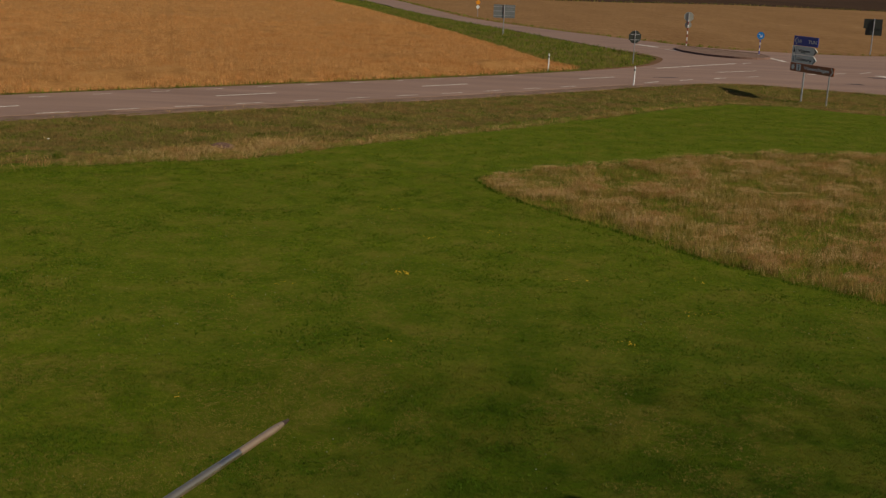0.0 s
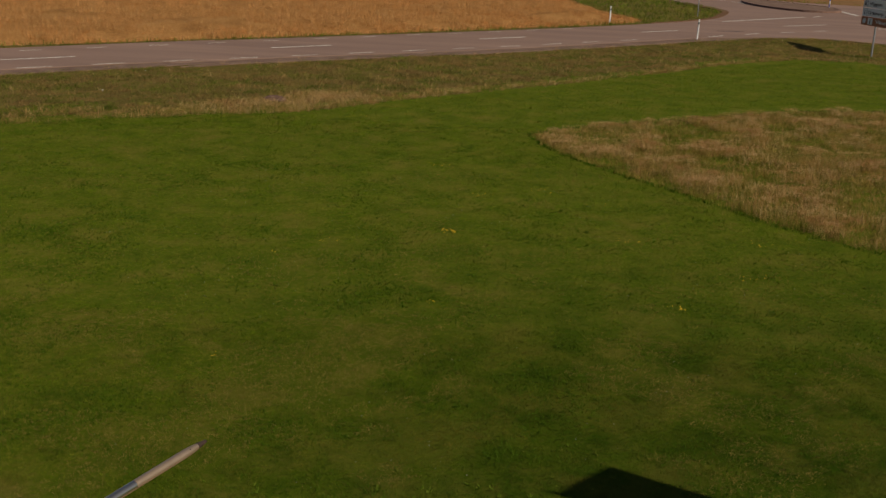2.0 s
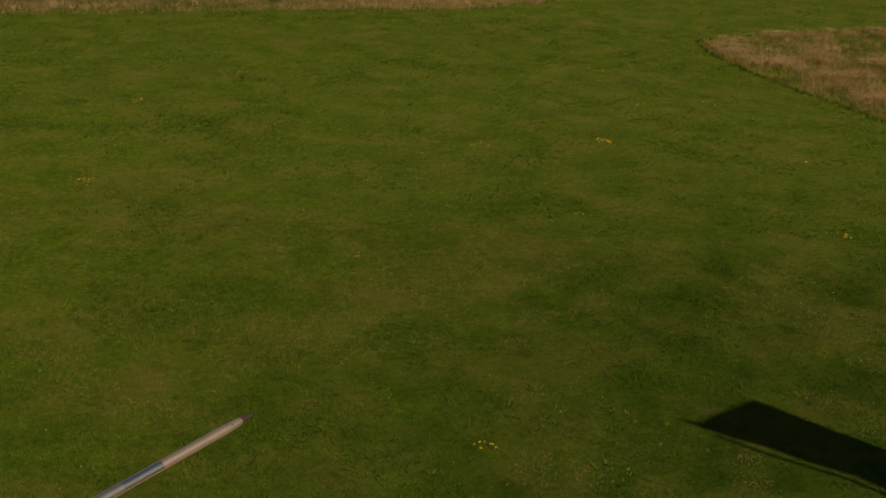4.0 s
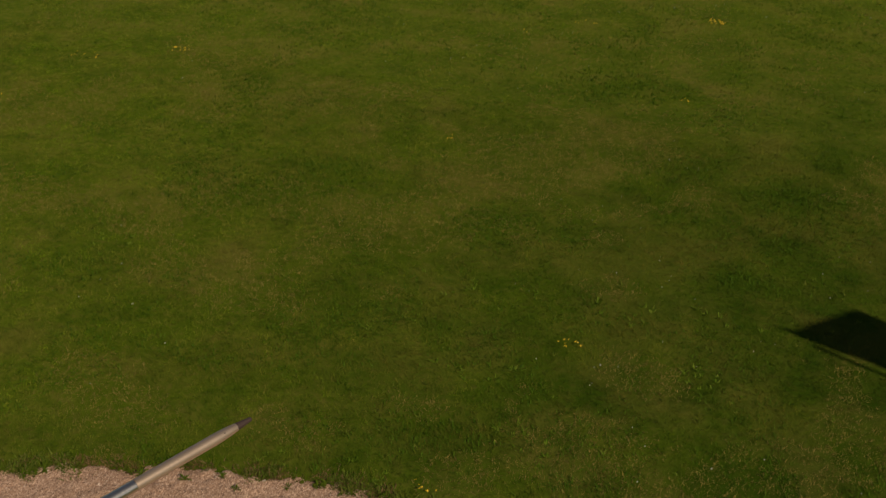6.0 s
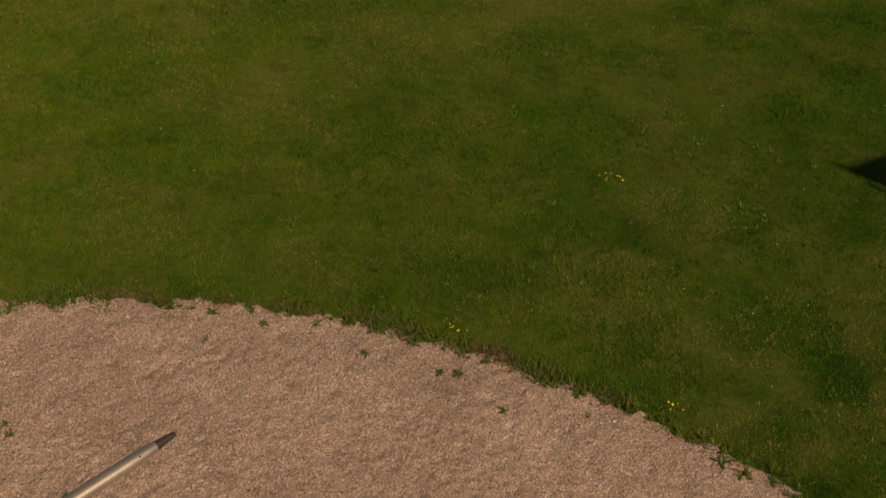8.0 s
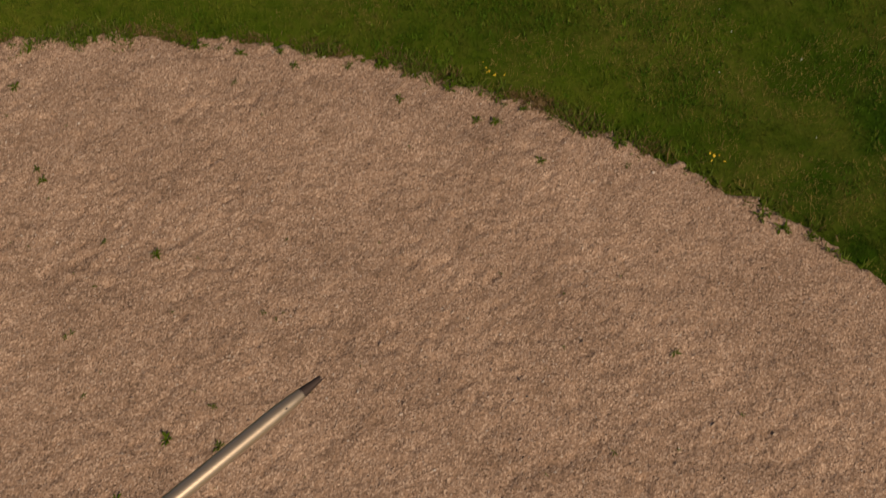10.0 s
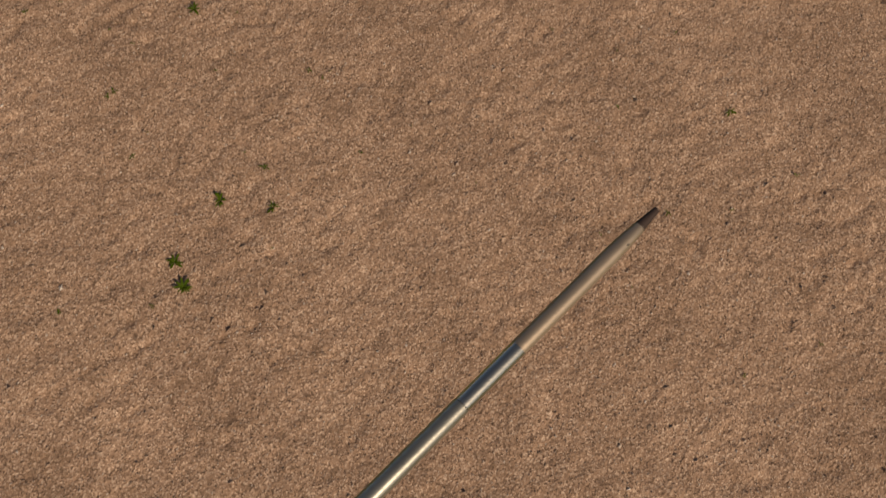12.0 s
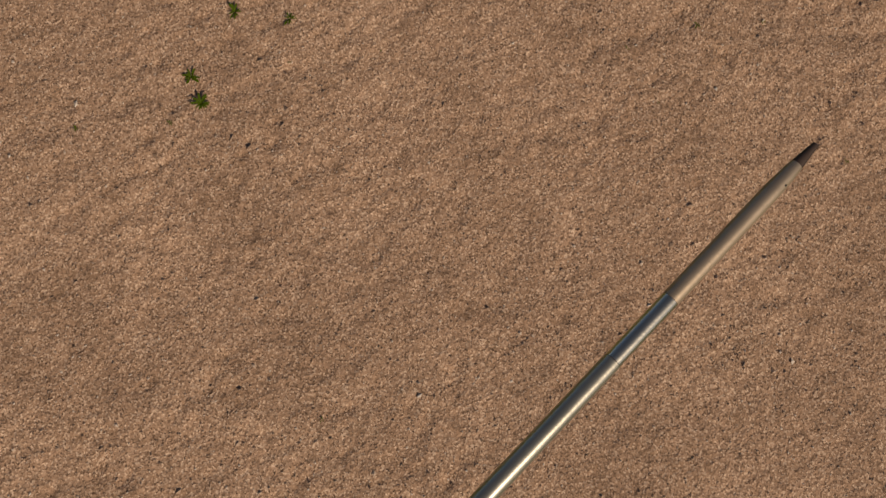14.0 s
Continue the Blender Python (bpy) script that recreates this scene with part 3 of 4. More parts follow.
# ---- the probe and the nose that carries it ----
TIP, NOSE = Vector((0.086, 1.149, 4.594)), Vector((0.373, 0.928, 0.002)).normalized()


def on_axis(k):
    return TIP - NOSE * k


aircraft = new("display_aircraft")
aircraft.location = (0, 0, 0)
tagged(aircraft, "grey jet nose with a slim probe on a steel post", "aircraft")
R = 0.0088
part("probe_nozzle", tube([on_axis(k) for k in (0.0, 0.003, 0.026, 0.03)], [0.0030, 0.0036, 0.0060, 0.0064], 20), M["probe_tip"], aircraft, "dark open probe tip", True)
part("probe_front", tube([on_axis(k) for k in (0.0262, 0.03, 0.045, 0.06, 0.07, 0.206)], [0.0058, 0.0066, 0.0078, 0.0085, R, R], 24), M["probe_bare"], aircraft, "matt bare-metal front of the probe", True)
part("probe_collar", tube([on_axis(k) for k in (0.2062, 0.2064, 0.2836, 0.2838)], [R * 0.9, R * 1.0, R * 1.0, R * 0.9], 24), M["probe_chrome"], aircraft, "polished steel collar", True)
part("probe_tube", tube([on_axis(k) for k in (0.284, 0.2842, 0.6, 1.65)], [R * 0.95, R * 1.04, R * 1.1, R * 1.8], 24), M["probe_cream"], aircraft, "cream painted tube", True)
hole = on_axis(0.053) + Vector((NOSE.y, -NOSE.x, 0)) * 0.0053 + Vector((0, 0, 0.0062))
out = (Vector((NOSE.y, -NOSE.x, 0)) * 0.0053 + Vector((0, 0, 0.0062))).normalized()
part("pressure_hole", tube([hole - out * 0.002, hole + out * 0.0004], [0.0011, 0.0011], 10), M["hole"], aircraft, "small dark pressure hole")
nose_k = [1.6, 1.8, 2.1, 2.5, 3.0, 3.7, 4.7, 6.5, 8.5]
part("radome", tube([on_axis(k) for k in nose_k[:6]], [0.015, 0.10, 0.20, 0.30, 0.39, 0.46], 32), M["black"], aircraft, "dark radome", True)
part("fuselage", tube([on_axis(k) + Vector((0, 0, -0.002)) for k in nose_k[5:]], [0.462, 0.54, 0.62, 0.60], 32), M["grey_paint"], aircraft, "", True)
foot = on_axis(6.0)
part("post", tube([(foot.x, foot.y, -0.1), (foot.x, foot.y, 4.2)], [0.16, 0.13], 24), M["steel"], aircraft, "steel post", True)

# ---- unseen upright fin shape, added at the lawn to cast shade across the grass ----
HEAD = Vector((-SUN_FROM.x, -SUN_FROM.y))
K = 1 / math.tan(SUN_EL)
SIDE = Vector((-HEAD.y, HEAD.x)) * -1
SPIKE = Vector((1.05, 9.47)) - HEAD * K * 4.6
fin = new("shade_fin")
tagged(fin, "unseen swept grey upright added to cast the shade on the lawn", "tail fin")
fin_pose = Matrix(((SIDE.x, -HEAD.x, 0, SPIKE.x), (SIDE.y, -HEAD.y, 0, SPIKE.y), (0, 0, 1, 0), (0, 0, 0, 1)))


def fin_corner(gx, gy):
    """The place on the upright fin whose shade falls on that spot of the lawn."""
    r = Vector((gx - 1.05, gy - 9.47))
    return (r.dot(SIDE), 4.6 + r.dot(HEAD) / K)


lead = [fin_corner(*g) for g in ((1.25, 9.37), (1.56, 9.27), (1.86, 9.20), (2.17, 9.06), (2.67, 8.91))]
trail = [fin_corner(*g) for g in ((3.58, 9.21), (3.08, 9.44), (2.43, 9.75), (1.98, 10.0), (1.85, 10.06), (1.80, 10.06), (1.54, 9.77), (1.36, 9.56))]
part("fin_blade", slab((lead + [(0.30, -0.1), (0.62, -0.1)] + trail)[::-1], 0.07, fin_pose), M["grey_paint"], fin)
spike = [fin_corner(*g) for g in ((1.5, 9.46), (1.25, 9.42), (1.04, 9.46))]
part("spike", tube([fin_pose @ Vector((a, 0, z)) for a, z in spike], [0.04, 0.03, 0.012], 10), M["steel"], fin, "pointed end of the added upright")
rods = [fin_corner(*g) for g in ((1.42, 9.25), (2.05, 9.0), (2.6, 8.84))]
part("rod", tube([fin_pose @ Vector((a, 0, z)) for a, z in rods] + [fin_pose @ Vector((0.45, 0, 1.6))], [0.02] * 4, 8), M["steel"], fin, "thin rod")


# ---- road markings and island ----
def strip(p0, p1, wide, z=0.054, name="road_line"):
    a, b = Vector((*p0, z)), Vector((*p1, z))
    side = (b - a).cross(Vector((0, 0, 1))).normalized() * wide / 2
    bm = bmesh.new()
    low = [bm.verts.new(v) for v in (a - side, b - side, b + side, a + side)]
    top = [bm.verts.new(v.co + Vector((0, 0, 0.004))) for v in low]
    bm.faces.new(top)
    for i in range(4):
        bm.faces.new((low[i], low[(i + 1) % 4], top[(i + 1) % 4], top[i]))
    ob = part(name, bm, M["line"], asphalt)
    return ob


for k in range(-6, 3):
    s0 = 23.8 + 11.4 * k
    n0 = 40.08 - 0.016 * max(0, s0 - 23.8)
    strip(road_point(s0, n0), road_point(s0 + 3.0, n0 - 0.03), 0.12)
for k in range(-14, 11):
    s0 = 15.14 + 2.69 * k
    n0 = 37.8 - 0.042 * min(max(0, s0 - 15), 18)
    strip(road_point(s0, n0), road_point(s0 + 1.22, n0 - 0.03), 0.065)
for k in range(-10, 11):
    s0 = 16.76 + 2.65 * k
    strip(road_point(s0, 42.42), road_point(s0 + 0.85, 42.42), 0.035)
for p0, p1, w in (((14.66, 96.0), (16.0, 93.3), 0.55), ((16.3, 91.3), (18.7, 85.3), 0.14), ((12.4, 70.8), (19.05, 78.0), 0.17), ((15.9, 69.5), (19.05, 72.1), 0.12), ((12.4, 62.5), (13.3, 63.6), 0.10), ((14.8, 64.8), (15.7, 65.6), 0.11), ((17.15, 66.8), (18.1, 67.65), 0.10), ((19.65, 78.3), (20.4, 79.2), 0.12), ((23.4, 85.6), (23.65, 81.7), 0.3), ((24.0, 72.2), (25.2, 73.2), 0.12), ((21.9, 70.6), (23.1, 71.7), 0.12), ((26.4, 73.8), (27.5, 75.0), 0.12), ((21.0, 59.5), (21.8, 59.2), 0.10), ((27.0, 72.2), (27.4, 71.0), 0.6), ((10.0, 60.0), (10.95, 61.2), 0.10)):
    strip(p0, p1, w)

ISLAND = smooth_line([(18.0, 94.4), (17.2, 91.3), (17.4, 88.2), (18.5, 85.2), (20.2, 83.4), (22.1, 83.4), (23.2, 84.9), (23.2, 88.4), (21.8, 90.2), (19.9, 92.4), (18.8, 94.2), (18.0, 94.4)], 5)[:-1]
island = plate("traffic_island", ISLAND, 0.0, 0.17, M["shoulder"])
tagged(island, "low paved traffic island with stone kerbs", "traffic island", kind="structure")
for a, b in zip(ISLAND, ISLAND[1:] + ISLAND[:1]):
    m = Vector((b[0] - a[0], b[1] - a[1]))
    bm = bmesh.new()
    bmesh.ops.create_cube(bm, size=1, matrix=Matrix.Translation(((a[0] + b[0]) / 2, (a[1] + b[1]) / 2, 0.1)) @ Matrix.Rotation(math.atan2(m.y, m.x), 4, "Z") @ Matrix.Diagonal((m.length - 0.015, 0.16, 0.19, 1)))
    part("kerb_stone", bm, M["kerb"], island)


# ---- signs ----
def writing(text, wide, high, a, z, m, material, parent, name="lettering"):
    """Raised letters fitted to a width and height, their lower left at (a, z) of the board m."""
    cu = bpy.data.curves.new(name, "FONT")
    cu.body, cu.extrude, cu.resolution_u, cu.offset = text, 0.0, 3, 0.025
    tmp = new(name, cu)
    bpy.context.view_layer.update()
    me = bpy.data.meshes.new_from_object(tmp.evaluated_get(bpy.context.evaluated_depsgraph_get()))
    bpy.data.objects.remove(tmp)
    co = np.empty(len(me.vertices) * 3)
    me.vertices.foreach_get("co", co)
    co = co.reshape(-1, 3)
    lo, hi = co.min(0), co.max(0)
    u, v = (co[:, 0] - lo[0]) / (hi[0] - lo[0]) * wide + a, (co[:, 1] - lo[1]) / (hi[1] - lo[1]) * high + z
    co = np.stack([u, np.full(len(u), -0.024), v], -1)
    me.vertices.foreach_set("co", co.ravel())
    me.transform(m)
    # one part for each letter: shells that overlap across the board belong together
    tie = list(range(len(me.vertices)))

    def root(i):
        while tie[i] != i:
            i = tie[i]
        return i

    for e in me.edges:
        tie[root(e.vertices[0])] = root(e.vertices[1])
    shells = {}
    for i in range(len(tie)):
        shells.setdefault(root(i), []).append(i)
    spans = sorted((min(u[i] for i in ids), max(u[i] for i in ids), ids) for ids in shells.values())
    letters = []
    for lo_u, hi_u, ids in spans:
        if letters and lo_u < letters[-1][0] - 0.004:
            letters[-1][0] = max(letters[-1][0], hi_u)
            letters[-1][1].update(ids)
        else:
            letters.append([hi_u, set(ids)])
    for _, ids in letters:
        order = sorted(ids)
        spot = {i: k for k, i in enumerate(order)}
        piece = bpy.data.meshes.new("letter")
        piece.from_pydata([tuple(me.vertices[i].co) for i in order], [], [[spot[i] for i in p.vertices] for p in me.polygons if p.vertices[0] in ids])
        link_mesh("letter", piece, material, parent)
    bpy.data.meshes.remove(me)


def post(parent, x, y, top, r=0.035, mat=None, name="post", low=-0.2):
    return part(name, tube([(x, y, low), (x, y, top - 0.004), (x, y, top)], [r, r, r * 0.8], 14), mat or M["steel"], parent, "", True)


def rect(a0, z0, a1, z1):
    return [(a0, z0), (a1, z0), (a1, z1), (a0, z1)]


def bar(parent, outline, m, material, name, depth=0.022):
    return part(name, slab(outline, 0.004, m @ pose(0, -depth, 0)), material, parent)


direction_sign = new("direction_sign")
tagged(direction_sign, "blue, pale grey and brown direction boards on two steel posts", "road sign")
SU = Vector((0.343, -0.934)).normalized()
SB = (17.11, 55.12)
sm = pose(SB[0], SB[1], 0, 0, 0, math.degrees(math.atan2(SU.y, SU.x)))
for a, top in ((0.0, 3.08), (2.0, 1.76)):
    q = sm @ Vector((a, 0.05, 0))
    post(direction_sign, q.x, q.y, top, 0.045 if a == 0 else 0.035, low=-0.5)
b1 = part("blue_board", slab(rect(-1.03, 2.66, 0.9, 3.13), 0.04, sm, 0.004), M["sign_blue"], direction_sign, "dark blue board with white lettering")
writing("10", 0.3, 0.17, -0.7, 2.79, sm, M["sign_pale"], b1)
writing("TUN", 0.68, 0.17, 0.14, 2.8, sm, M["sign_pale"], b1)
bar(b1, [(-0.98, 2.89), (-0.80, 3.06), (-0.74, 3.06), (-0.91, 2.89), (-0.74, 2.72), (-0.80, 2.72)], sm, M["sign_pale"], "arrow")
for name, z0, z1, text, w, first in (("upper_board", 2.23, 2.64, "Viggen", 0.98, -0.62), ("lower_board", 1.805, 2.21, "Grästorp", 1.2, -0.64)):
    zm = (z0 + z1) / 2
    b = part(name, slab([(-1.08, z0), (0.66, z0), (0.92, zm), (0.66, z1), (-1.08, z1)], 0.04, sm, 0.004), M["sign_pale"], direction_sign, "pale grey arrow board with black lettering")
    writing(text, w, 0.2, first, z0 + 0.07, sm, M["black"], b)
    bar(b, [(0.70, z0 + 0.02), (0.88, zm), (0.70, z1 - 0.02), (0.62, z1 - 0.02), (0.80, zm), (0.62, z0 + 0.02)], sm, M["black"], "chevron")
    bar(b, rect(-0.76, z0 + 0.02, -0.74, z1 - 0.02), sm, M["black"], "divider")
    if text == "Viggen":
        bar(b, [(-0.99, z0 + 0.08), (-0.83, z0 + 0.08), (-0.86, z0 + 0.2), (-0.91, z1 - 0.06), (-0.96, z0 + 0.2)], sm, M["black"], "pictogram")
    else:
        bar(b, rect(-0.94, z0 + 0.07, -0.88, z0 + 0.20), sm, M["black"], "pictogram")
        bar(b, rect(-0.94, z0 + 0.23, -0.88, z0 + 0.28), sm, M["black"], "pictogram")
b4 = part("brown_board", slab(rect(-1.1, 1.38, 2.36, 1.79), 0.04, sm, 0.004), M["sign_brown"], direction_sign, "brown tourist route board with white lettering")
writing("Vänerslingan", 1.98, 0.21, 0.02, 1.47, sm, M["sign_pale"], b4)
bar(b4, rect(-0.58, 1.43, -0.22, 1.74), sm, M["sign_pale"], "pictogram_field")
bar(b4, rect(-0.44, 1.47, -0.36, 1.6), sm, M["black"], "pictogram", 0.027)
bar(b4, rect(-0.44, 1.64, -0.36, 1.70), sm, M["black"], "pictogram", 0.027)
for k in range(4):
    c, s = math.cos(k * math.pi / 4), math.sin(k * math.pi / 4)
    bar(b4, [(-0.86 + 0.14 * c - 0.03 * s, 1.585 + 0.14 * s + 0.03 * c), (-0.86 + 0.14 * c + 0.03 * s, 1.585 + 0.14 * s - 0.03 * c), (-0.86 - 0.14 * c + 0.03 * s, 1.585 - 0.14 * s - 0.03 * c), (-0.86 - 0.14 * c - 0.03 * s, 1.585 - 0.14 * s + 0.03 * c)], sm, M["sign_pale"], "flower_mark", 0.022 + 0.001 * k)
bar(b4, [(2.10, 1.41), (2.27, 1.585), (2.10, 1.76), (2.17, 1.76), (2.34, 1.585), (2.17, 1.41)], sm, M["sign_pale"], "chevron")


def octagon(r, cz, turned=math.pi / 8):
    return [(r * math.cos(turned + k * math.pi / 4), cz + r * math.sin(turned + k * math.pi / 4)) for k in range(8)]


def disc(r, cz, n=28):
    return [(r * math.cos(k * math.tau / n), cz + r * math.sin(k * math.tau / n)) for k in range(n)]


def facing(x, y, turn=0.0):
    """A board at (x, y) that shows its -y side towards the lawn."""
    return pose(x, y, 0, 0, 0, math.degrees(math.atan2(-(x - 0.48), y + 1.25)) + turn)


def bands(parent, x, y, top, r, first, second, step, m):
    z, k = 0.0, 0
    while z < top - 0.01:
        part("post_band", tube([(x, y, z), (x, y, min(top, z + step) - 0.002)], [r, r], 12), m[k % 2], parent, "", True)
        z, k = z + step, k + 1


stop = new("stop_sign")
tagged(stop, "octagonal stop sign seen from its dark back", "road sign")
post(stop, 11.33, 74.3, 2.2, 0.03)
sp = facing(11.33, 74.3, 8)
sb = part("plate", slab(octagon(0.44, 1.78), 0.02, sp @ pose(0, 0.045, 0), 0.003), M["sign_back_dark"], stop, "dark grey back")
for z in (1.6, 1.95):
    part("rail", slab(rect(-0.3, z - 0.02, 0.3, z + 0.02), 0.02, sp @ pose(0, 0.026, 0)), M["steel"], sb)

pair = new("island_sign")
tagged(pair, "octagonal and round sign backs on a red and white striped pole", "road sign")
bands(pair, 18.97, 96.4, 2.3, 0.045, 0, 0, 0.27, (M["white"], M["red"]))
part("post", tube([(18.97, 96.4, 0), (18.97, 96.4, 2.95)], [0.03, 0.03], 12), M["steel"], pair)
fp = facing(18.97, 96.4, -5)
part("octagon_plate", slab(octagon(0.43, 2.56), 0.02, fp @ pose(0, 0.06, 0), 0.003), M["sign_back_pale"], pair, "pale grey back")
part("round_plate", slab(disc(0.29, 1.87), 0.02, fp @ pose(0, 0.06, 0), 0.003), M["sign_back_pale"], pair, "pale grey back")

keep = new("keep_right_sign")
tagged(keep, "round blue sign with a white arrow on a striped pole", "road sign")
bands(keep, 23.05, 87.6, 1.35, 0.04, 0, 0, 0.22, (M["white"], M["sign_blue"]))
post(keep, 23.05, 87.6, 1.85, 0.028)
kp = facing(23.05, 87.6)
kb = part("plate", slab(disc(0.285, 1.62), 0.02, kp @ pose(0, -0.04, 0), 0.003), M["sign_disc"], keep, "bright blue disc")
bar(kb, [(-0.16, 1.75), (-0.12, 1.79), (0.07, 1.60), (0.07, 1.70), (0.13, 1.70), (0.13, 1.50), (-0.07, 1.50), (-0.07, 1.56), (0.03, 1.56)][::-1], kp, M["white"], "arrow", 0.056)

board = new("route_board")
tagged(board, "large road board seen from its grey ribbed back", "road sign")
post(board, 3.25, 102.7, 2.75, 0.05)
bp = facing(3.25, 102.7)
bb = part("panel", slab(rect(-0.98, 1.55, 1.0, 2.74), 0.03, bp @ pose(0, 0.08, 0), 0.004), M["sign_back"], board, "grey aluminium back")
for z in (1.75, 2.15, 2.55):
    part("rail", slab(rect(-0.96, z - 0.025, 0.98, z + 0.025), 0.025, bp @ pose(0, 0.052, 0)), M["steel"], bb)

dark = new("warning_board")
tagged(dark, "two overlapping dark boards seen from behind", "road sign")
post(dark, 34.5, 95.5, 3.08, 0.05)
dp = facing(34.5, 95.5)
part("upper_panel", slab(rect(-0.82, 2.25, 0.66, 3.05), 0.03, dp @ pose(0, 0.08, 0), 0.004), M["sign_back_dark"], dark)
part("lower_panel", slab(rect(-0.64, 1.68, 0.70, 2.46), 0.03, dp @ pose(0, 0.12, 0), 0.004), M["sign_back_dark"], dark)

far_sign = new("distance_sign")
tagged(far_sign, "small orange sign above a pale diamond on a pole", "road sign")
post(far_sign, 0.95, 141.5, 2.1, 0.035)
op = facing(0.95, 141.5)
part("orange_plate", slab(disc(0.26, 1.82, 18), 0.02, op @ pose(0, -0.05, 0)), M["orange"], far_sign, "orange plate")
part("diamond_plate", slab(octagon(0.27, 1.25, 0)[::2], 0.02, op @ pose(0, -0.05, 0)), M["sign_pale"], far_sign, "pale diamond plate")


def delineator(x, y, lean):
    thing = new("delineator_post")
    tagged(thing, "slim white plastic roadside marker post", "marker post", "marker posts")
    m = Matrix.Translation((x, y, 0)) @ pose(0, 0, 0, 0, lean, 20)
    bm = slab([(-0.035, -0.2), (0.035, -0.2), (0.035, 1.0), (0.015, 1.06), (-0.035, 1.04)], 0.06, m, 0.01)
    part("shaft", bm, M["white"], thing)
    part("band", slab(rect(-0.038, 0.80, 0.038, 0.90), 0.064, m), M["black"], thing, "dark reflector band")
    part("reflector", slab(rect(-0.02, 0.82, 0.02, 0.88), 0.068, m), M["steel"], thing)


delineator(9.21, 58.66, 1.5)
delineator(5.07, 65.59, 0.5)
delineator(-34.0, 23.3, 0.0)

# ---- stone in the verge ----
bm = bmesh.new()
bmesh.ops.create_icosphere(bm, subdivisions=3, radius=0.5)
for v in bm.verts:
    k = 1 + 0.35 * (noise.noise(v.co * 2.2) + 0.4 * noise.noise(v.co * 6))
    v.co = Vector((v.co.x * 0.75 * k, v.co.y * 0.5 * k, v.co.z * 0.24 * k))
bm.transform(Matrix.Translation((-7.1, 32.6, 0.03)))
stone = part("field_stone", bm, M["rock"], None, "", True)
tagged(stone, "weathered brown stone lying in the tall verge grass", "stone")


SCRAPS = ((-12.7, 32.88), (-12.77, 37.09))
# ---- dark marks on the road and scraps in the verge ----
for x, y, a, b, turn in ((23.2, 65.1, 0.5, 0.3, 0), (26.4, 70.5, 0.6, 0.35, 5), (11.9, 64.2, 0.8, 0.16, 18)):
    ring_pts = []
    for k in range(18):
        w = k * math.tau / 18
        q = 1 + 0.22 * math.sin(3 * w + x)
        u, v = a * q * math.cos(w), b * q * math.sin(w)
        c, sn = math.cos(radians(turn)), math.sin(radians(turn))
        ring_pts.append((x + u * c - v * sn, y + u * sn + v * c))
    dark_spot = plate("dark_mark", ring_pts, 0.04, 0.056, M["dark_spot"])
    tagged(dark_spot, "dark mark on the asphalt", "road mark", kind="structure")
for i, (x, y, size) in enumerate(((SCRAPS[0][0], SCRAPS[0][1], 0.06), (SCRAPS[1][0], SCRAPS[1][1], 0.04))):
    bm = bmesh.new()
    bmesh.ops.create_icosphere(bm, subdivisions=2, radius=size / 2)
    for v in bm.verts:
        v.co = Vector((v.co.x * 1.2, v.co.y * 0.8, v.co.z * 0.5)) * (1 + 0.5 * noise.noise(v.co * 18 + Vector((i * 5, 0, 0))))
    bm.transform(Matrix.Translation((x, y, float(ditch(np.array(x), np.array(y))) + 0.09)))
    tagged(part("paper_scrap", bm, M["white"], None, ""), "crumpled white scrap of paper lying in the verge grass", "litter")


# ---- weeds on the gravel ----
def weed_plant(x, y, r, leaves, seed, label="small green leafy weed growing in the gravel", upright=0.5):
    rng = random.Random(seed)
    bm = bmesh.new()
    root = bm.verts.new((0, 0, -0.004))
    for k in range(leaves):
        a = k * 2.4 + rng.uniform(-0.4, 0.4)
        ln, up = r * rng.uniform(0.35, 1.1), r * upright * rng.uniform(0.3, 1.2)
        w = ln * rng.uniform(0.18, 0.30)
        d, s = Vector((math.cos(a), math.sin(a), 0)), Vector((-math.sin(a), math.cos(a), 0))
        p = [d * ln * t + Vector((0, 0, up * math.sin(t * 2.2) + 0.005)) for t in (0.05, 0.4, 0.75, 1.0)]
        row = []
        for q, ww in zip(p, (0.15, 0.8, 0.9, 0.02)):
            row.append([bm.verts.new(q - s * w * ww / 2), bm.verts.new(q - Vector((0, 0, w * 0.12))), bm.verts.new(q + s * w * ww / 2)])
        bm.faces.new((root, row[0][1], row[0][0]))
        bm.faces.new((root, row[0][2], row[0][1]))
        for u, v in zip(row, row[1:]):
            bm.faces.new((u[0], u[1], v[1], v[0]))
            bm.faces.new((u[1], u[2], v[2], v[1]))
    bm.transform(Matrix.Translation((x, y, float(gravel_height(np.array(x), np.array(y))))))
    return tagged(part("weed", bm, M["weed"], None, label), label, "weed", "weeds in the gravel")


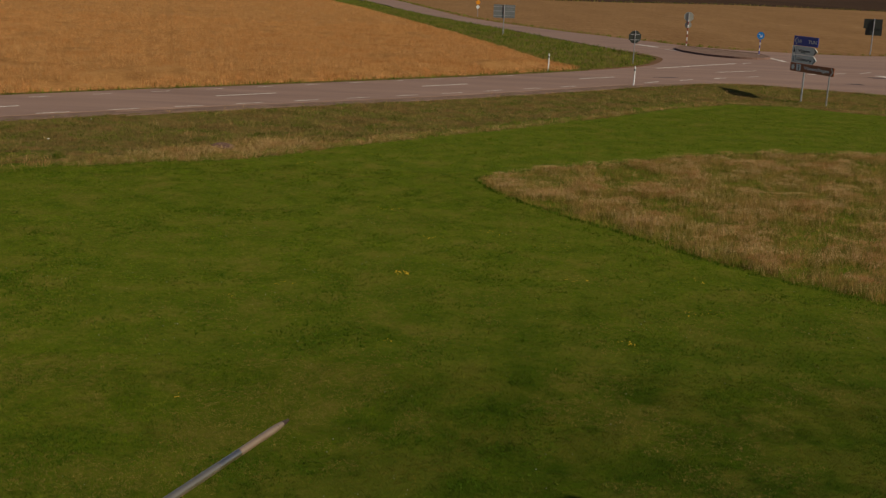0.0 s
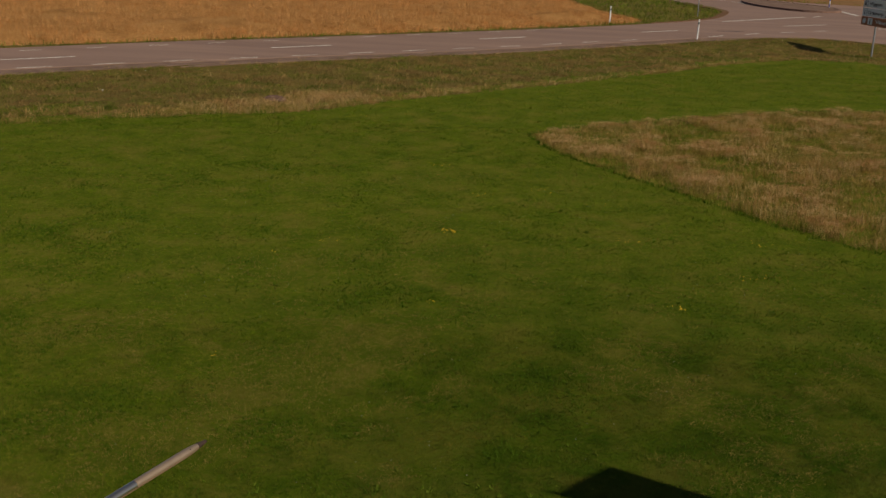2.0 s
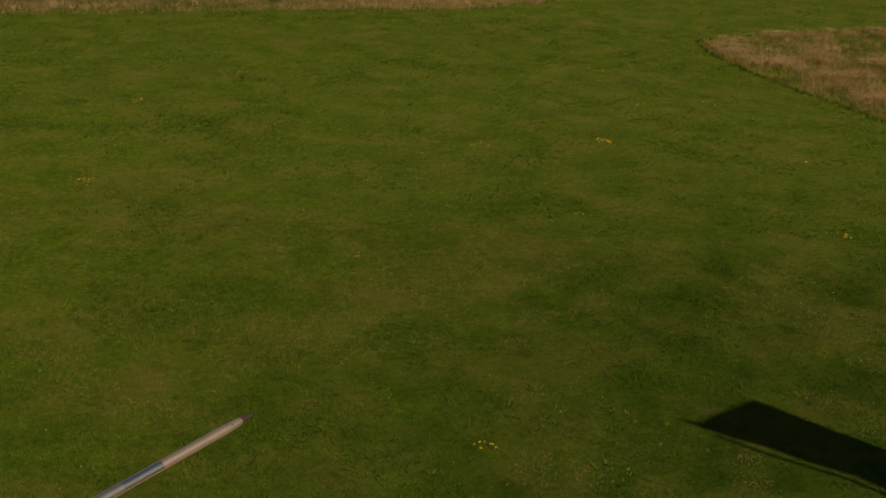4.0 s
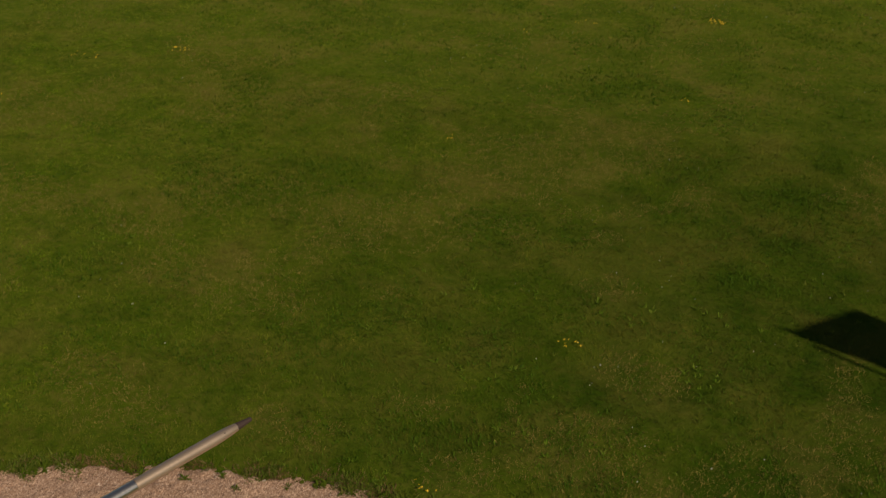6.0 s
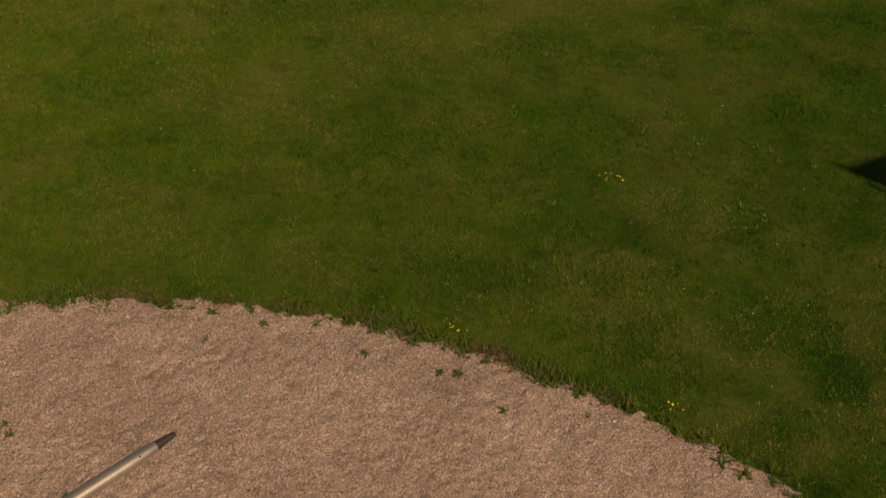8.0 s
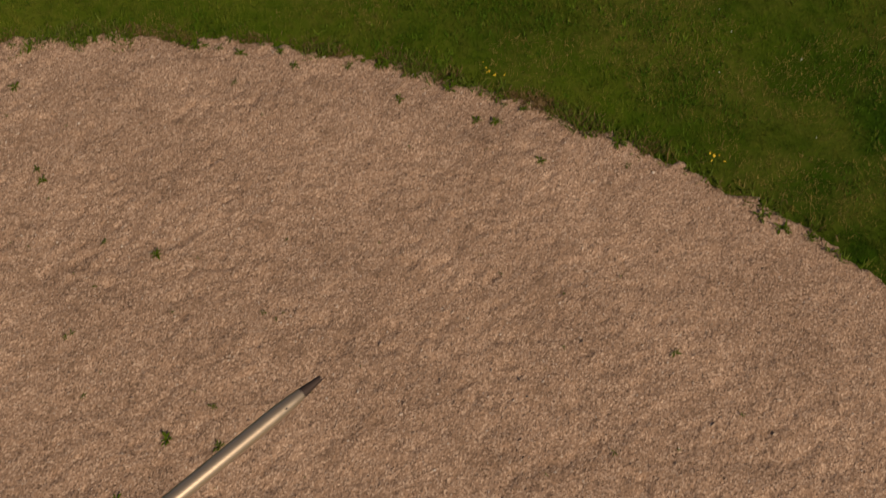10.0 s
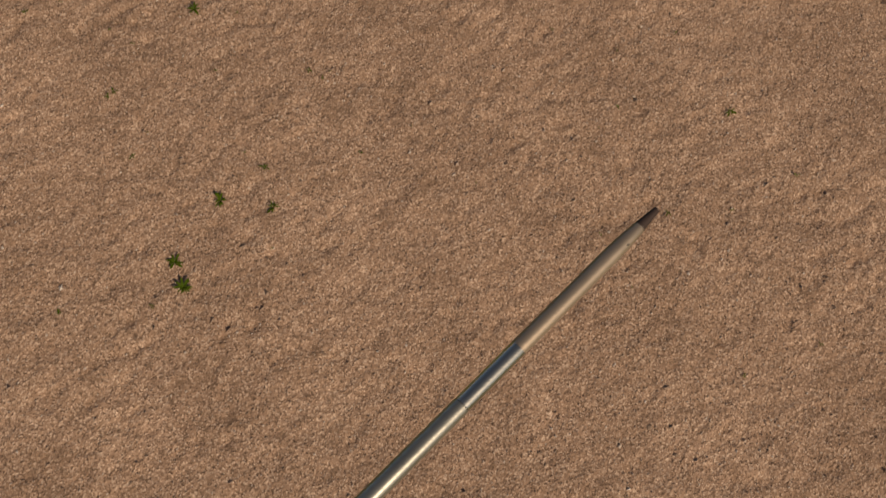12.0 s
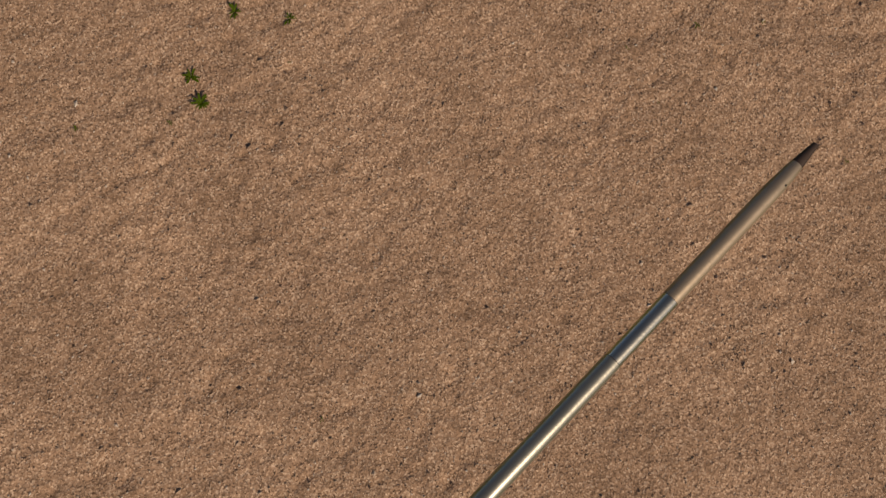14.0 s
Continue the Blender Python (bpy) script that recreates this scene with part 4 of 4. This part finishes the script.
for i, (x, y, r, n) in enumerate(((-2.57, 3.68, 0.055, 8), (-1.93, 2.21, 0.062, 11), (-1.82, 2.10, 0.062, 11), (-1.87, 2.63, 0.058, 9), (-1.59, 2.71, 0.05, 7), (-1.77, 3.58, 0.028, 5), (0.58, 4.31, 0.045, 6), (-1.73, 2.91, 0.045, 5), (-2.44, 2.68, 0.03, 5), (-2.73, 3.0, 0.03, 5), (-1.92, 1.94, 0.03, 4), (-1.49, 2.49, 0.025, 4), (-3.54, 3.89, 0.055, 8), (-3.62, 3.95, 0.05, 7), (-0.58, 0.84, 0.022, 5), (-2.35, 1.72, 0.025, 5), (1.44, 3.14, 0.025, 4), (0.44, 3.55, 0.03, 4), (-4.19, 4.51, 0.06, 8), (-1.05, 5.60, 0.06, 9), (-1.18, 5.55, 0.06, 8), (-0.52, 5.8, 0.05, 7), (-0.66, 5.39, 0.05, 6), (-2.85, 5.17, 0.04, 6), (-1.74, 5.51, 0.06, 7), (-2.91, 3.63, 0.035, 5), (-2.27, 3.36, 0.025, 4), (-0.11, 5.6, 0.035, 5), (-2.55, 5.5, 0.06, 8), (-2.95, 5.45, 0.07, 9))):
    weed_plant(x, y, r * 0.9, int(n * 1.7), 100 + i, upright=0.32)


rim_rnd = random.Random(57)
for i in range(64):
    a = radians(rim_rnd.choice((76, 84, 92, 96, 100, 107, 110, 113, 116, 119)) + rim_rnd.uniform(-2.6, 2.6))
    reach = GRAVEL_R + 0.02 + 0.07 * math.cos(5 * (a - radians(105))) + rim_rnd.uniform(-0.11, 0.05)
    weed_plant(GRAVEL_C[0] + reach * math.cos(a), GRAVEL_C[1] + reach * math.sin(a), rim_rnd.uniform(0.025, 0.07), rim_rnd.randint(7, 16), 500 + i, "low green weed at the ragged edge of the gravel", 0.4)


for i in range(38):
    x, y = rim_rnd.uniform(-4.2, 1.2), rim_rnd.uniform(2.6, 5.4)
    if math.hypot(x - GRAVEL_C[0], y - GRAVEL_C[1]) < GRAVEL_R - 0.12:
        weed_plant(x, y, rim_rnd.uniform(0.010, 0.026), rim_rnd.randint(4, 8), 700 + i, "tiny green seedling sprouting in the gravel", 0.4)


# ---- flowers in the lawn ----
bm = bmesh.new()
hub = bm.verts.new((0, 0, 0.35))
ring_verts = [bm.verts.new(((1 if j % 2 else 0.65) * math.cos(j * math.pi / 5), (1 if j % 2 else 0.65) * math.sin(j * math.pi / 5), 0)) for j in range(10)]
for j in range(10):
    bm.faces.new((hub, ring_verts[j], ring_verts[(j + 1) % 10]))
bm.faces.new(ring_verts[::-1])
HEAD_MESH = bpy.data.meshes.new("flower_head")
bm.to_mesh(HEAD_MESH)
bm.free()
HEAD_MESH.materials.append(M["yellow"])


def flower_cluster(x, y, spread, heads, size, seed, label):
    rnd = random.Random(seed)
    thing = new("yellow_flowers")
    thing.location = (x, y, 0)
    tagged(thing, label, "flowers", "yellow flowers in the lawn")
    for k in range(heads):
        a, d = rnd.uniform(0, math.tau), spread * math.sqrt(rnd.random())
        head = new("flower_head", HEAD_MESH)
        head.parent = thing
        head.location = (d * math.cos(a), d * 0.7 * math.sin(a), rnd.uniform(0.025, 0.055))
        head.scale = (size * rnd.uniform(0.7, 1.2),) * 3
        head.rotation_euler = (rnd.uniform(-0.5, 0.5), rnd.uniform(-0.5, 0.5), rnd.uniform(0, 3))
    return thing


YELLOW = "cluster of small yellow flowers in the mown lawn"
for i, (x, y, sp, n, sz) in enumerate(((-0.64, 18.89, 0.16, 16, 0.022), (3.1, 15.33, 0.14, 10, 0.015), (2.67, 18.97, 0.22, 9, 0.014), (-0.69, 8.33, 0.09, 7, 0.010), (-9.43, 18.19, 0.14, 7, 0.016), (-7.93, 13.78, 0.12, 6, 0.016), (-9.25, 11.12, 0.15, 6, 0.014), (-9.07, 12.88, 0.2, 8, 0.014), (-7.92, 13.61, 0.12, 5, 0.014), (-0.19, 21.88, 0.2, 7, 0.014), (-1.31, 24.66, 0.3, 8, 0.016), (-1.24, 6.04, 0.10, 6, 0.011), (0.43, 5.89, 0.05, 4, 0.011), (-2.69, 17.83, 0.16, 6, 0.013), (-0.58, 14.93, 0.12, 5, 0.012), (4.6, 17.2, 0.3, 7, 0.014), (5.0, 19.3, 0.3, 8, 0.014), (-3.6, 16.9, 0.14, 5, 0.013), (-3.2, 12.3, 0.1, 4, 0.012), (-4.2, 30.4, 0.3, 6, 0.018), (1.2, 22.6, 0.4, 9, 0.014), (2.4, 21.4, 0.4, 7, 0.014))):
    flower_cluster(x, y, sp * 1.2, int(n * 1.3), sz * 0.95, 300 + i, YELLOW)


# ---- grass, crops and pebbles ----
rng = np.random.default_rng(7)


def stuff(ob, label, category):
    return tagged(ob, label, category, kind="stuff")


def off_gravel(x, y):
    return np.clip((gravel_r(x, y) - GRAVEL_R + 0.01) / 0.10, 0, 1)


def lush(x, y, size=1.3, seed=61):
    return fractal(x, y, size, seed, 4)


def turf_top(x, y):
    return (fractal(x, y, 3.0, 3) - 0.5) * 0.04


def tufts(name, poly, count, tall, wide, lean, per, spread, mat, keep, label, category="grass", bend=False, z=turf_top, grow=None):
    x, y = scatter(rng, poly, count, keep)
    h = tall * (grow(x, y) if grow is not None else 1.0) * rng.uniform(0.7, 1.2, len(x))
    return stuff(grass(name, rng, x, y, z(x, y) - 0.004, h, wide, lean, per, spread, mat, bend), label, category)


out_patch = lambda x, y: 1.0 - inside(patch_edge, x, y)
near_lawn = [(-6.2, 3.2), (3.6, 3.2), (6.6, 10.5), (7.5, 14), (-10.8, 14), (-11.5, 12)]
mid_lawn = [(-10.8, 14), (7.5, 14), (11, 20), (10, 30), (-13, 30), (-17, 23.9), (-14, 18)]
lawn_far = [(-13, 26.6), (-11.9, 27.2), (-8.1, 29.7), (-3.0, 34.1), (0.9, 37.9), (6.9, 44.7), (13.0, 50.8), (22, 48), (24, 37), (16, 38), (9, 37), (3, 32), (0, 29)]
# worn dry patches and darker lush ones
DRY = ((-6.36, 16.2, 0.65, 0.33), (-3.18, 10.0, 0.87, 0.51), (-5.56, 12.8, 1.38, 0.6), (-7.6, 14.0, 0.74, 0.6), (3.48, 10.6, 0.38, 0.42), (-2.07, 14.0, 0.74, 0.48), (-6.05, 20.8, 1.04, 0.69), (-1.36, 23.0, 1.28, 0.77), (2.21, 13.5, 0.63, 0.42), (-3.8, 8.0, 0.97, 0.37), (-0.6, 9.5, 0.34, 0.2), (-4.04, 6.04, 0.69, 0.32), (-5.43, 13.3, 1.18, 0.55), (0.0, 8.14, 0.45, 0.35), (-1.71, 6.96, 0.38, 0.19), (-5.56, 9.23, 0.36, 0.35), (1.39, 7.58, 0.37, 0.19), (-2.02, 11.2, 0.33, 0.27))
LUSH = ((-7.81, 17.1, 1.27, 0.83), (-5.2, 23.6, 1.04, 0.6), (-1.59, 15.2, 1.06, 0.59), (1.02, 18.8, 0.53, 0.52), (-5.23, 10.1, 0.76, 0.73), (-3.99, 10.9, 0.6, 0.51), (-1.81, 10.2, 0.57, 0.58), (1.18, 12.1, 0.86, 0.72), (-0.3, 12.8, 0.6, 0.6), (-6.08, 12.1, 0.44, 0.4), (-1.95, 9.9, 0.36, 0.31), (-1.36, 6.67, 0.59, 0.33), (-4.71, 10.25, 0.9, 0.38), (-0.18, 11.4, 0.39, 0.32), (-5.58, 7.75, 0.49, 0.29), (0.08, 6.4, 0.51, 0.25), (-2.75, 7.8, 0.47, 0.24), (-3.65, 6.91, 0.59, 0.22), (0.69, 10.3, 0.47, 0.36), (-2.55, 8.22, 0.2, 0.15))


def spots(x, y, places, seed):
    """How far a point of the lawn lies in one of the patches, with a frayed outline."""
    total = 0 * x
    for cx, cy, a, b in places:
        total = np.maximum(total, np.exp(-(((x - cx) / a) ** 2 + ((y - cy) / b) ** 2)))
    return np.clip((total + 0.9 * (lush(x, y, 0.5, seed) - 0.5) - 0.30) / 0.4, 0, 1)


wild_dry = lambda x, y: np.maximum(spots(x, y, DRY, 211), 0.9 * np.clip((lush(x, y, 0.9, 215) - 0.55) / 0.06, 0, 1)) * off_gravel(x, y) * out_patch(x, y)
wild_lush = lambda x, y: np.maximum(spots(x, y, LUSH, 221), 0.45 * np.clip((lush(x, y, 0.9, 225) - 0.60) / 0.05, 0, 1)) * off_gravel(x, y) * out_patch(x, y)
grow_lawn = lambda x, y: 0.45 + 0.55 * lush(x, y) + 0.65 * lush(x, y, 0.3, 67)
tufts("lawn_grass", near_lawn, 330000, 0.030, 0.0040, 1.5, 3, 0.022, M["blade_lawn"], lambda x, y: off_gravel(x, y) * (1 - 0.7 * wild_dry(x, y)), "short mown green grass", grow=grow_lawn)
tufts("lawn_grass", mid_lawn, 200000, 0.030, 0.007, 1.6, 3, 0.03, M["blade_lawn"], lambda x, y: out_patch(x, y) * (1 - 0.6 * wild_dry(x, y)), "short mown green grass", grow=grow_lawn)
tufts("lawn_grass", lawn_far, 70000, 0.034, 0.018, 1.6, 3, 0.05, M["blade_lawn"], out_patch, "short mown green grass", grow=grow_lawn)
tufts("lawn_thatch", near_lawn, 240000, 0.022, 0.005, 2.0, 3, 0.03, M["thatch"], wild_dry, "dry straw-brown thatch in worn patches of the lawn")
tufts("lawn_thatch", mid_lawn, 90000, 0.026, 0.008, 2.0, 3, 0.04, M["thatch"], wild_dry, "dry straw-brown thatch in worn patches of the lawn")
tufts("lush_grass", near_lawn, 100000, 0.042, 0.007, 1.2, 4, 0.03, M["clover_leaf"], wild_lush, "taller dark green grass and clover in lush patches")
tufts("lush_grass", mid_lawn, 90000, 0.045, 0.010, 1.2, 4, 0.04, M["clover_leaf"], wild_lush, "taller dark green grass and clover in lush patches")
# darker broad-leaved clumps
clumpy = lambda x, y: np.clip((lush(x, y, 0.8, 71) - 0.57) / 0.08, 0, 1) * off_gravel(x, y) * out_patch(x, y)
tufts("lawn_clover", near_lawn, 60000, 0.026, 0.011, 1.6, 4, 0.035, M["clover_leaf"], clumpy, "darker clover and dandelion leaves in the lawn")
tufts("lawn_clover", mid_lawn, 60000, 0.030, 0.014, 1.6, 4, 0.04, M["clover_leaf"], clumpy, "darker clover and dandelion leaves in the lawn")
# ragged weeds along the gravel
ring = lambda x, y: np.exp(-(((gravel_r(x, y) - GRAVEL_R - 0.02) / 0.07) ** 2)) * np.clip((lush(x, y, 0.45, 81) - 0.40) / 0.1, 0, 1) * np.clip((0.2 - x) / 0.8, 0.12, 1)
rim = [(-6, 2), (5, 2), (5, 6.6), (-6, 6.6)]
tufts("edge_weeds", rim, 90000, 0.040, 0.012, 1.8, 5, 0.04, M["edge_leaf"], ring, "ragged weeds along the gravel edge")
dead_ring = lambda x, y: np.exp(-(((gravel_r(x, y) - GRAVEL_R - 0.04) / 0.06) ** 2)) * np.clip((lush(x, y, 0.6, 85) - 0.47) / 0.1, 0.08, 1) * np.clip((0.4 - x) / 0.8, 0.25, 1)
tufts("edge_straw", rim, 130000, 0.024, 0.008, 2.6, 4, 0.05, M["blade_dead"], dead_ring, "brown dead grass along the gravel edge")
# leaf rosettes
LEAFY = ((-2.55, 8.2, 0.5, 0.4), (-0.2, 9.1, 0.6, 0.3), (0.5, 9.3, 0.5, 0.3), (-1.9, 8.9, 0.6, 0.3), (-1.2, 7.6, 0.6, 0.3), (-0.5, 6.9, 0.7, 0.3), (-2.0, 6.0, 0.8, 0.2), (0.6, 8.2, 0.4, 0.3), (-5.6, 8.4, 0.5, 0.3))
leafy = lambda x, y: spots(x, y, LEAFY, 231) * off_gravel(x, y)
tufts("broad_leaves", near_lawn, 8000, 0.026, 0.017, 2.0, 9, 0.018, M["broad_leaf"], leafy, "light green broad-leaved plantain and dandelion clumps", grow=lambda x, y: 0.5 + 1.2 * lush(x, y, 0.3, 235))
rosette = lambda x, y: np.clip((lush(x, y, 1.7, 73) - 0.50) / 0.1, 0.03, 1) * off_gravel(x, y) * out_patch(x, y)
tufts("lawn_rosettes", near_lawn, 1500, 0.028, 0.012, 2.0, 9, 0.016, M["weed"], rosette, "broad-leaved dandelion and plantain rosettes in the lawn", grow=lambda x, y: 0.4 + 1.2 * lush(x, y, 0.4, 75))
tufts("lawn_rosettes", mid_lawn, 1700, 0.034, 0.016, 2.0, 9, 0.02, M["weed"], rosette, "broad-leaved dandelion and plantain rosettes in the lawn")
# white clover heads
x, y = scatter(rng, [(-11, 6), (6, 6), (10, 24), (-12, 24)], 1400, lambda x, y: off_gravel(x, y) * out_patch(x, y) * np.clip((lush(x, y, 2.5, 91) - 0.5) / 0.2, 0, 1))
stuff(grass("clover_heads", rng, x, y, 0.035, 0.012, 0.010, 0.3, 2, 0.004, M["clover"]), "tiny white clover heads in the lawn", "flowers")

# rough meadow patch
flat = lambda x, y: 0 * x
seen_patch = [p for p in patch_edge]
from_rim = lambda x, y: line_gap(patch_edge + patch_edge[:1], x, y)
hummock = lambda x, y: lush(x, y, 0.9, 111)
swell = lambda x, y: (0.45 + 1.1 * hummock(x, y)) * np.clip(0.8 + from_rim(x, y) / 1.5, 0, 1)
near_part = lambda x, y: np.where(x < 0.43 * (y + 1.3) + 1.2, 1.0, 0.06)
far_in = lambda x, y: np.clip((from_rim(x, y) - 0.16) / 0.12, 0, 1)
tufts("meadow_grass", seen_patch, 90000, 0.145, 0.010, 1.1, 6, 0.10, M["meadow_leaf"], lambda x, y: near_part(x, y) * np.clip((from_rim(x, y) - 0.06) / 0.08, 0, 1), "green undergrowth of the unmown meadow patch", z=flat, grow=swell)
dry_keep = lambda x, y: np.clip((hummock(x, y) - 0.41) / 0.12, 0.10, 1) * near_part(x, y) * far_in(x, y)
tufts("meadow_straw", seen_patch, 75000, 0.205, 0.0045, 0.9, 6, 0.10, M["blade_dry"], dry_keep, "dry straw-coloured tall grass in the meadow patch", bend=True, z=flat, grow=swell)
fluffy = lambda x, y: np.clip((lush(x, y, 0.75, 115) - 0.45) / 0.12, 0.05, 1) * np.clip((hummock(x, y) - 0.42) / 0.12, 0.06, 1) * near_part(x, y) * far_in(x, y)
tufts("meadow_seed_heads", seen_patch, 190000, 0.06, 0.006, 1.1, 6, 0.09, M["seed_head"], fluffy, "pale fluffy seed heads above the meadow grass", z=lambda x, y: 0.15 * swell(x, y))
# Rim leaves; their dark clover tone colours in shade along the meadow edge.
tufts("meadow_margin", seen_patch, 130000, 0.075, 0.012, 0.5, 5, 0.05, M["clover_leaf"], lambda x, y: np.where(from_rim(x, y) < 0.12, 1.0, 0.0) * near_part(x, y), "dense green leaves at the mown rim of the meadow patch, dark for its shade", bend=True, z=flat)

# roadside verge
seen_verge = [p for p in verge_poly if -30 < p[0] < 32]


def off_road(x, y):
    return np.clip((line_gap(near_road, x, y) - 0.35 - 0.6 * lush(x, y, 1.2, 133)) / 0.3, 0.04, 1)


def edge_band(x, y):
    d = line_gap(lawn_edge, x, y)
    return np.clip((2.2 - 0.11 * np.clip(x + 12, 0, 13) + 1.9 * np.exp(-(((x + 6.6) / 2.4) ** 2)) - d) / 1.1, 0.03, 1) * np.clip((lush(x, y, 1.6, 131) - 0.30) / 0.15, 0.3, 1) * np.clip((x + 11.5) / 2.5, 0.25, 1) * off_road(x, y)


tufts("verge_grass", seen_verge, 190000, 0.095, 0.014, 1.6, 4, 0.12, M["blade_verge"], lambda x, y: off_road(x, y) * np.where((x < 0.46 * (y + 2) + 1) & (x > -0.72 * (y + 2)), 1.0, 0.08), "rough green and brown grass on the roadside verge", z=ditch, grow=lambda x, y: 0.5 + lush(x, y, 2.2, 121))


tufts("verge_straw", seen_verge, 260000, 0.19, 0.008, 1.6, 6, 0.16, M["blade_dry"], edge_band, "tall dry grass along the mowing edge", bend=True, z=ditch, grow=lambda x, y: 0.55 + 0.8 * lush(x, y, 2.0, 141))

# wheat
def rows_of(x, y):
    keep = np.ones(x.shape)
    for (x0, y0), (x1, y1) in TRACKS:
        L = math.hypot(x1 - x0, y1 - y0)
        d = np.abs((x - x0) * (y1 - y0) - (y - y0) * (x1 - x0)) / L
        keep *= np.where((d < 0.35) & (y > 58), 0.35, 1.0)
    return keep


gap = lambda x, y: np.clip((lush(x, y, 1.6, 173) - 0.34) / 0.08, 0.10, 1) * np.clip((lush(x, y, 0.5, 175) - 0.28) / 0.10, 0.2, 1)
tall_wheat = lambda x, y: np.clip(0.35 + 1.6 * canopy(x, y), 0.3, 1.2) * (0.72 + 0.5 * lush(x, y, 0.5, 171)) * (0.75 + 0.25 * gap(x, y))
in_rows = lambda x, y: rows_of(x, y) * gap(x, y) * np.where(x > -0.52 * (y + 2) - 1, 1.0, 0.1)
tufts("wheat_stalks", [p for p in wheat_near], 560000, 0.66, 0.022, 0.5, 3, 0.14, M["blade_wheat"], in_rows, "ripe golden wheat stalks", "wheat", z=lambda x, y: 0 * x, grow=tall_wheat)
front_row = [(x + 0.2, y - 0.2) for x, y in FRONT + FLANK] + [(x - 1.4, y + 0.6) for x, y in (FRONT + FLANK)[::-1]]
tufts("wheat_stalks", front_row, 110000, 0.36, 0.022, 0.6, 4, 0.14, M["blade_wheat"], None, "ripe golden wheat stalks at the field edge", "wheat", z=lambda x, y: 0 * x, grow=tall_wheat)
wheat_far = [(-1.1, 101.4), (-4.4, 115), (-8.5, 131), (-15.0, 155.5), (-24.5, 188), (-80, 188), (-60, 102)]
tufts("wheat_stalks", wheat_far, 110000, 0.62, 0.05, 0.25, 3, 0.3, M["blade_wheat"], in_rows, "ripe golden wheat stalks far off", "wheat", z=lambda x, y: 0 * x, grow=tall_wheat)

# green margins by the junction
wedge = [(x - 0.25, y + 0.15) for x, y in FAR_ROAD[2:24]] + WHEAT[2:21][::-1]
margin = plate("grass_margin", wedge, -0.14, 0.02, M["verge"])
tagged(margin, "green grass verge between wheat and side road", "verge", kind="structure")
tufts("margin_grass", wedge, 90000, 0.22, 0.03, 0.7, 4, 0.15, M["blade_verge_green"], None, "green grass margin between wheat and side road", z=lambda x, y: 0 * x + 0.02, grow=lambda x, y: 0.7 + 0.7 * lush(x, y, 2.0, 161))
far_margin = [(x + 0.2, y + 0.1) for x, y in OUTER[1:18]] + [(x + 1.0, y + 1.4) for x, y in OUTER[1:18][::-1]]
tufts("margin_grass", far_margin, 40000, 0.24, 0.035, 0.7, 4, 0.15, M["blade_verge_green"], None, "thin rough grass along the stubble field", z=lambda x, y: 0 * x + 0.02)

soil_rim = FAR_ROAD[9:17] + [(x - 0.55, y - 0.2) for x, y in FAR_ROAD[9:17][::-1]]
rim_soil = plate("soil_rim", smooth_line(soil_rim + soil_rim[:1], 4)[:-1], -0.1, 0.075, M["bare_soil"])
tagged(rim_soil, "rim of bare brown soil round the grass corner", "soil", kind="structure")
strip = [(-4, 237.5), (11.5, 245.5), (33.7, 256.5), (65, 282.5), (101, 278.5), (280, 291.5), (280, 295.5), (101, 283), (65, 287), (33.7, 261), (11.5, 250), (-4, 242)]
tufts("margin_grass", strip, 9000, 0.45, 0.12, 0.7, 4, 0.4, M["blade_verge"], None, "thin strip of grass between stubble and ploughed field", z=lambda x, y: 0 * x)

# loose pebbles
x, y = scatter(rng, [(-5.5, -0.4), (3.2, -0.4), (4.2, 5.9), (-5.5, 5.9)], 26000, lambda x, y: 1 - off_gravel(x, y))
n = len(x)
size = rng.uniform(0.0035, 0.008, n) * np.where(rng.uniform(0, 1, n) < 0.03, 1.9, 1.0)
shape = np.array([(1, 0, 0), (0, 1, 0), (-1, 0, 0), (0, -1, 0), (0, 0, 1), (0, 0, -1)], float)
ang = rng.uniform(0, math.tau, n)
sc = np.stack([size * rng.uniform(0.8, 1.4, n), size * rng.uniform(0.6, 1.0, n), size * rng.uniform(0.5, 0.9, n)], -1)
v = shape[None] * sc[:, None] + rng.normal(0, 0.15, (n, 6, 3)) * size[:, None, None]
vx = v[..., 0] * np.cos(ang)[:, None] - v[..., 1] * np.sin(ang)[:, None] + x[:, None]
vy = v[..., 0] * np.sin(ang)[:, None] + v[..., 1] * np.cos(ang)[:, None] + y[:, None]
vz = v[..., 2] + gravel_height(x, y)[:, None] + size[:, None] * 0.3
co = np.stack([vx, vy, vz], -1).reshape(-1, 3)
tri = np.array([(0, 1, 4), (1, 2, 4), (2, 3, 4), (3, 0, 4), (1, 0, 5), (2, 1, 5), (3, 2, 5), (0, 3, 5)])
faces = (np.arange(n)[:, None, None] * 6 + tri[None]).reshape(-1, 3)
me = bpy.data.meshes.new("pebbles")
me.from_pydata(co.tolist(), [], faces.tolist())
stuff(link_mesh("pebbles", me, M["pebble"]), "loose brown and grey pebbles on the gravel bed", "pebbles")
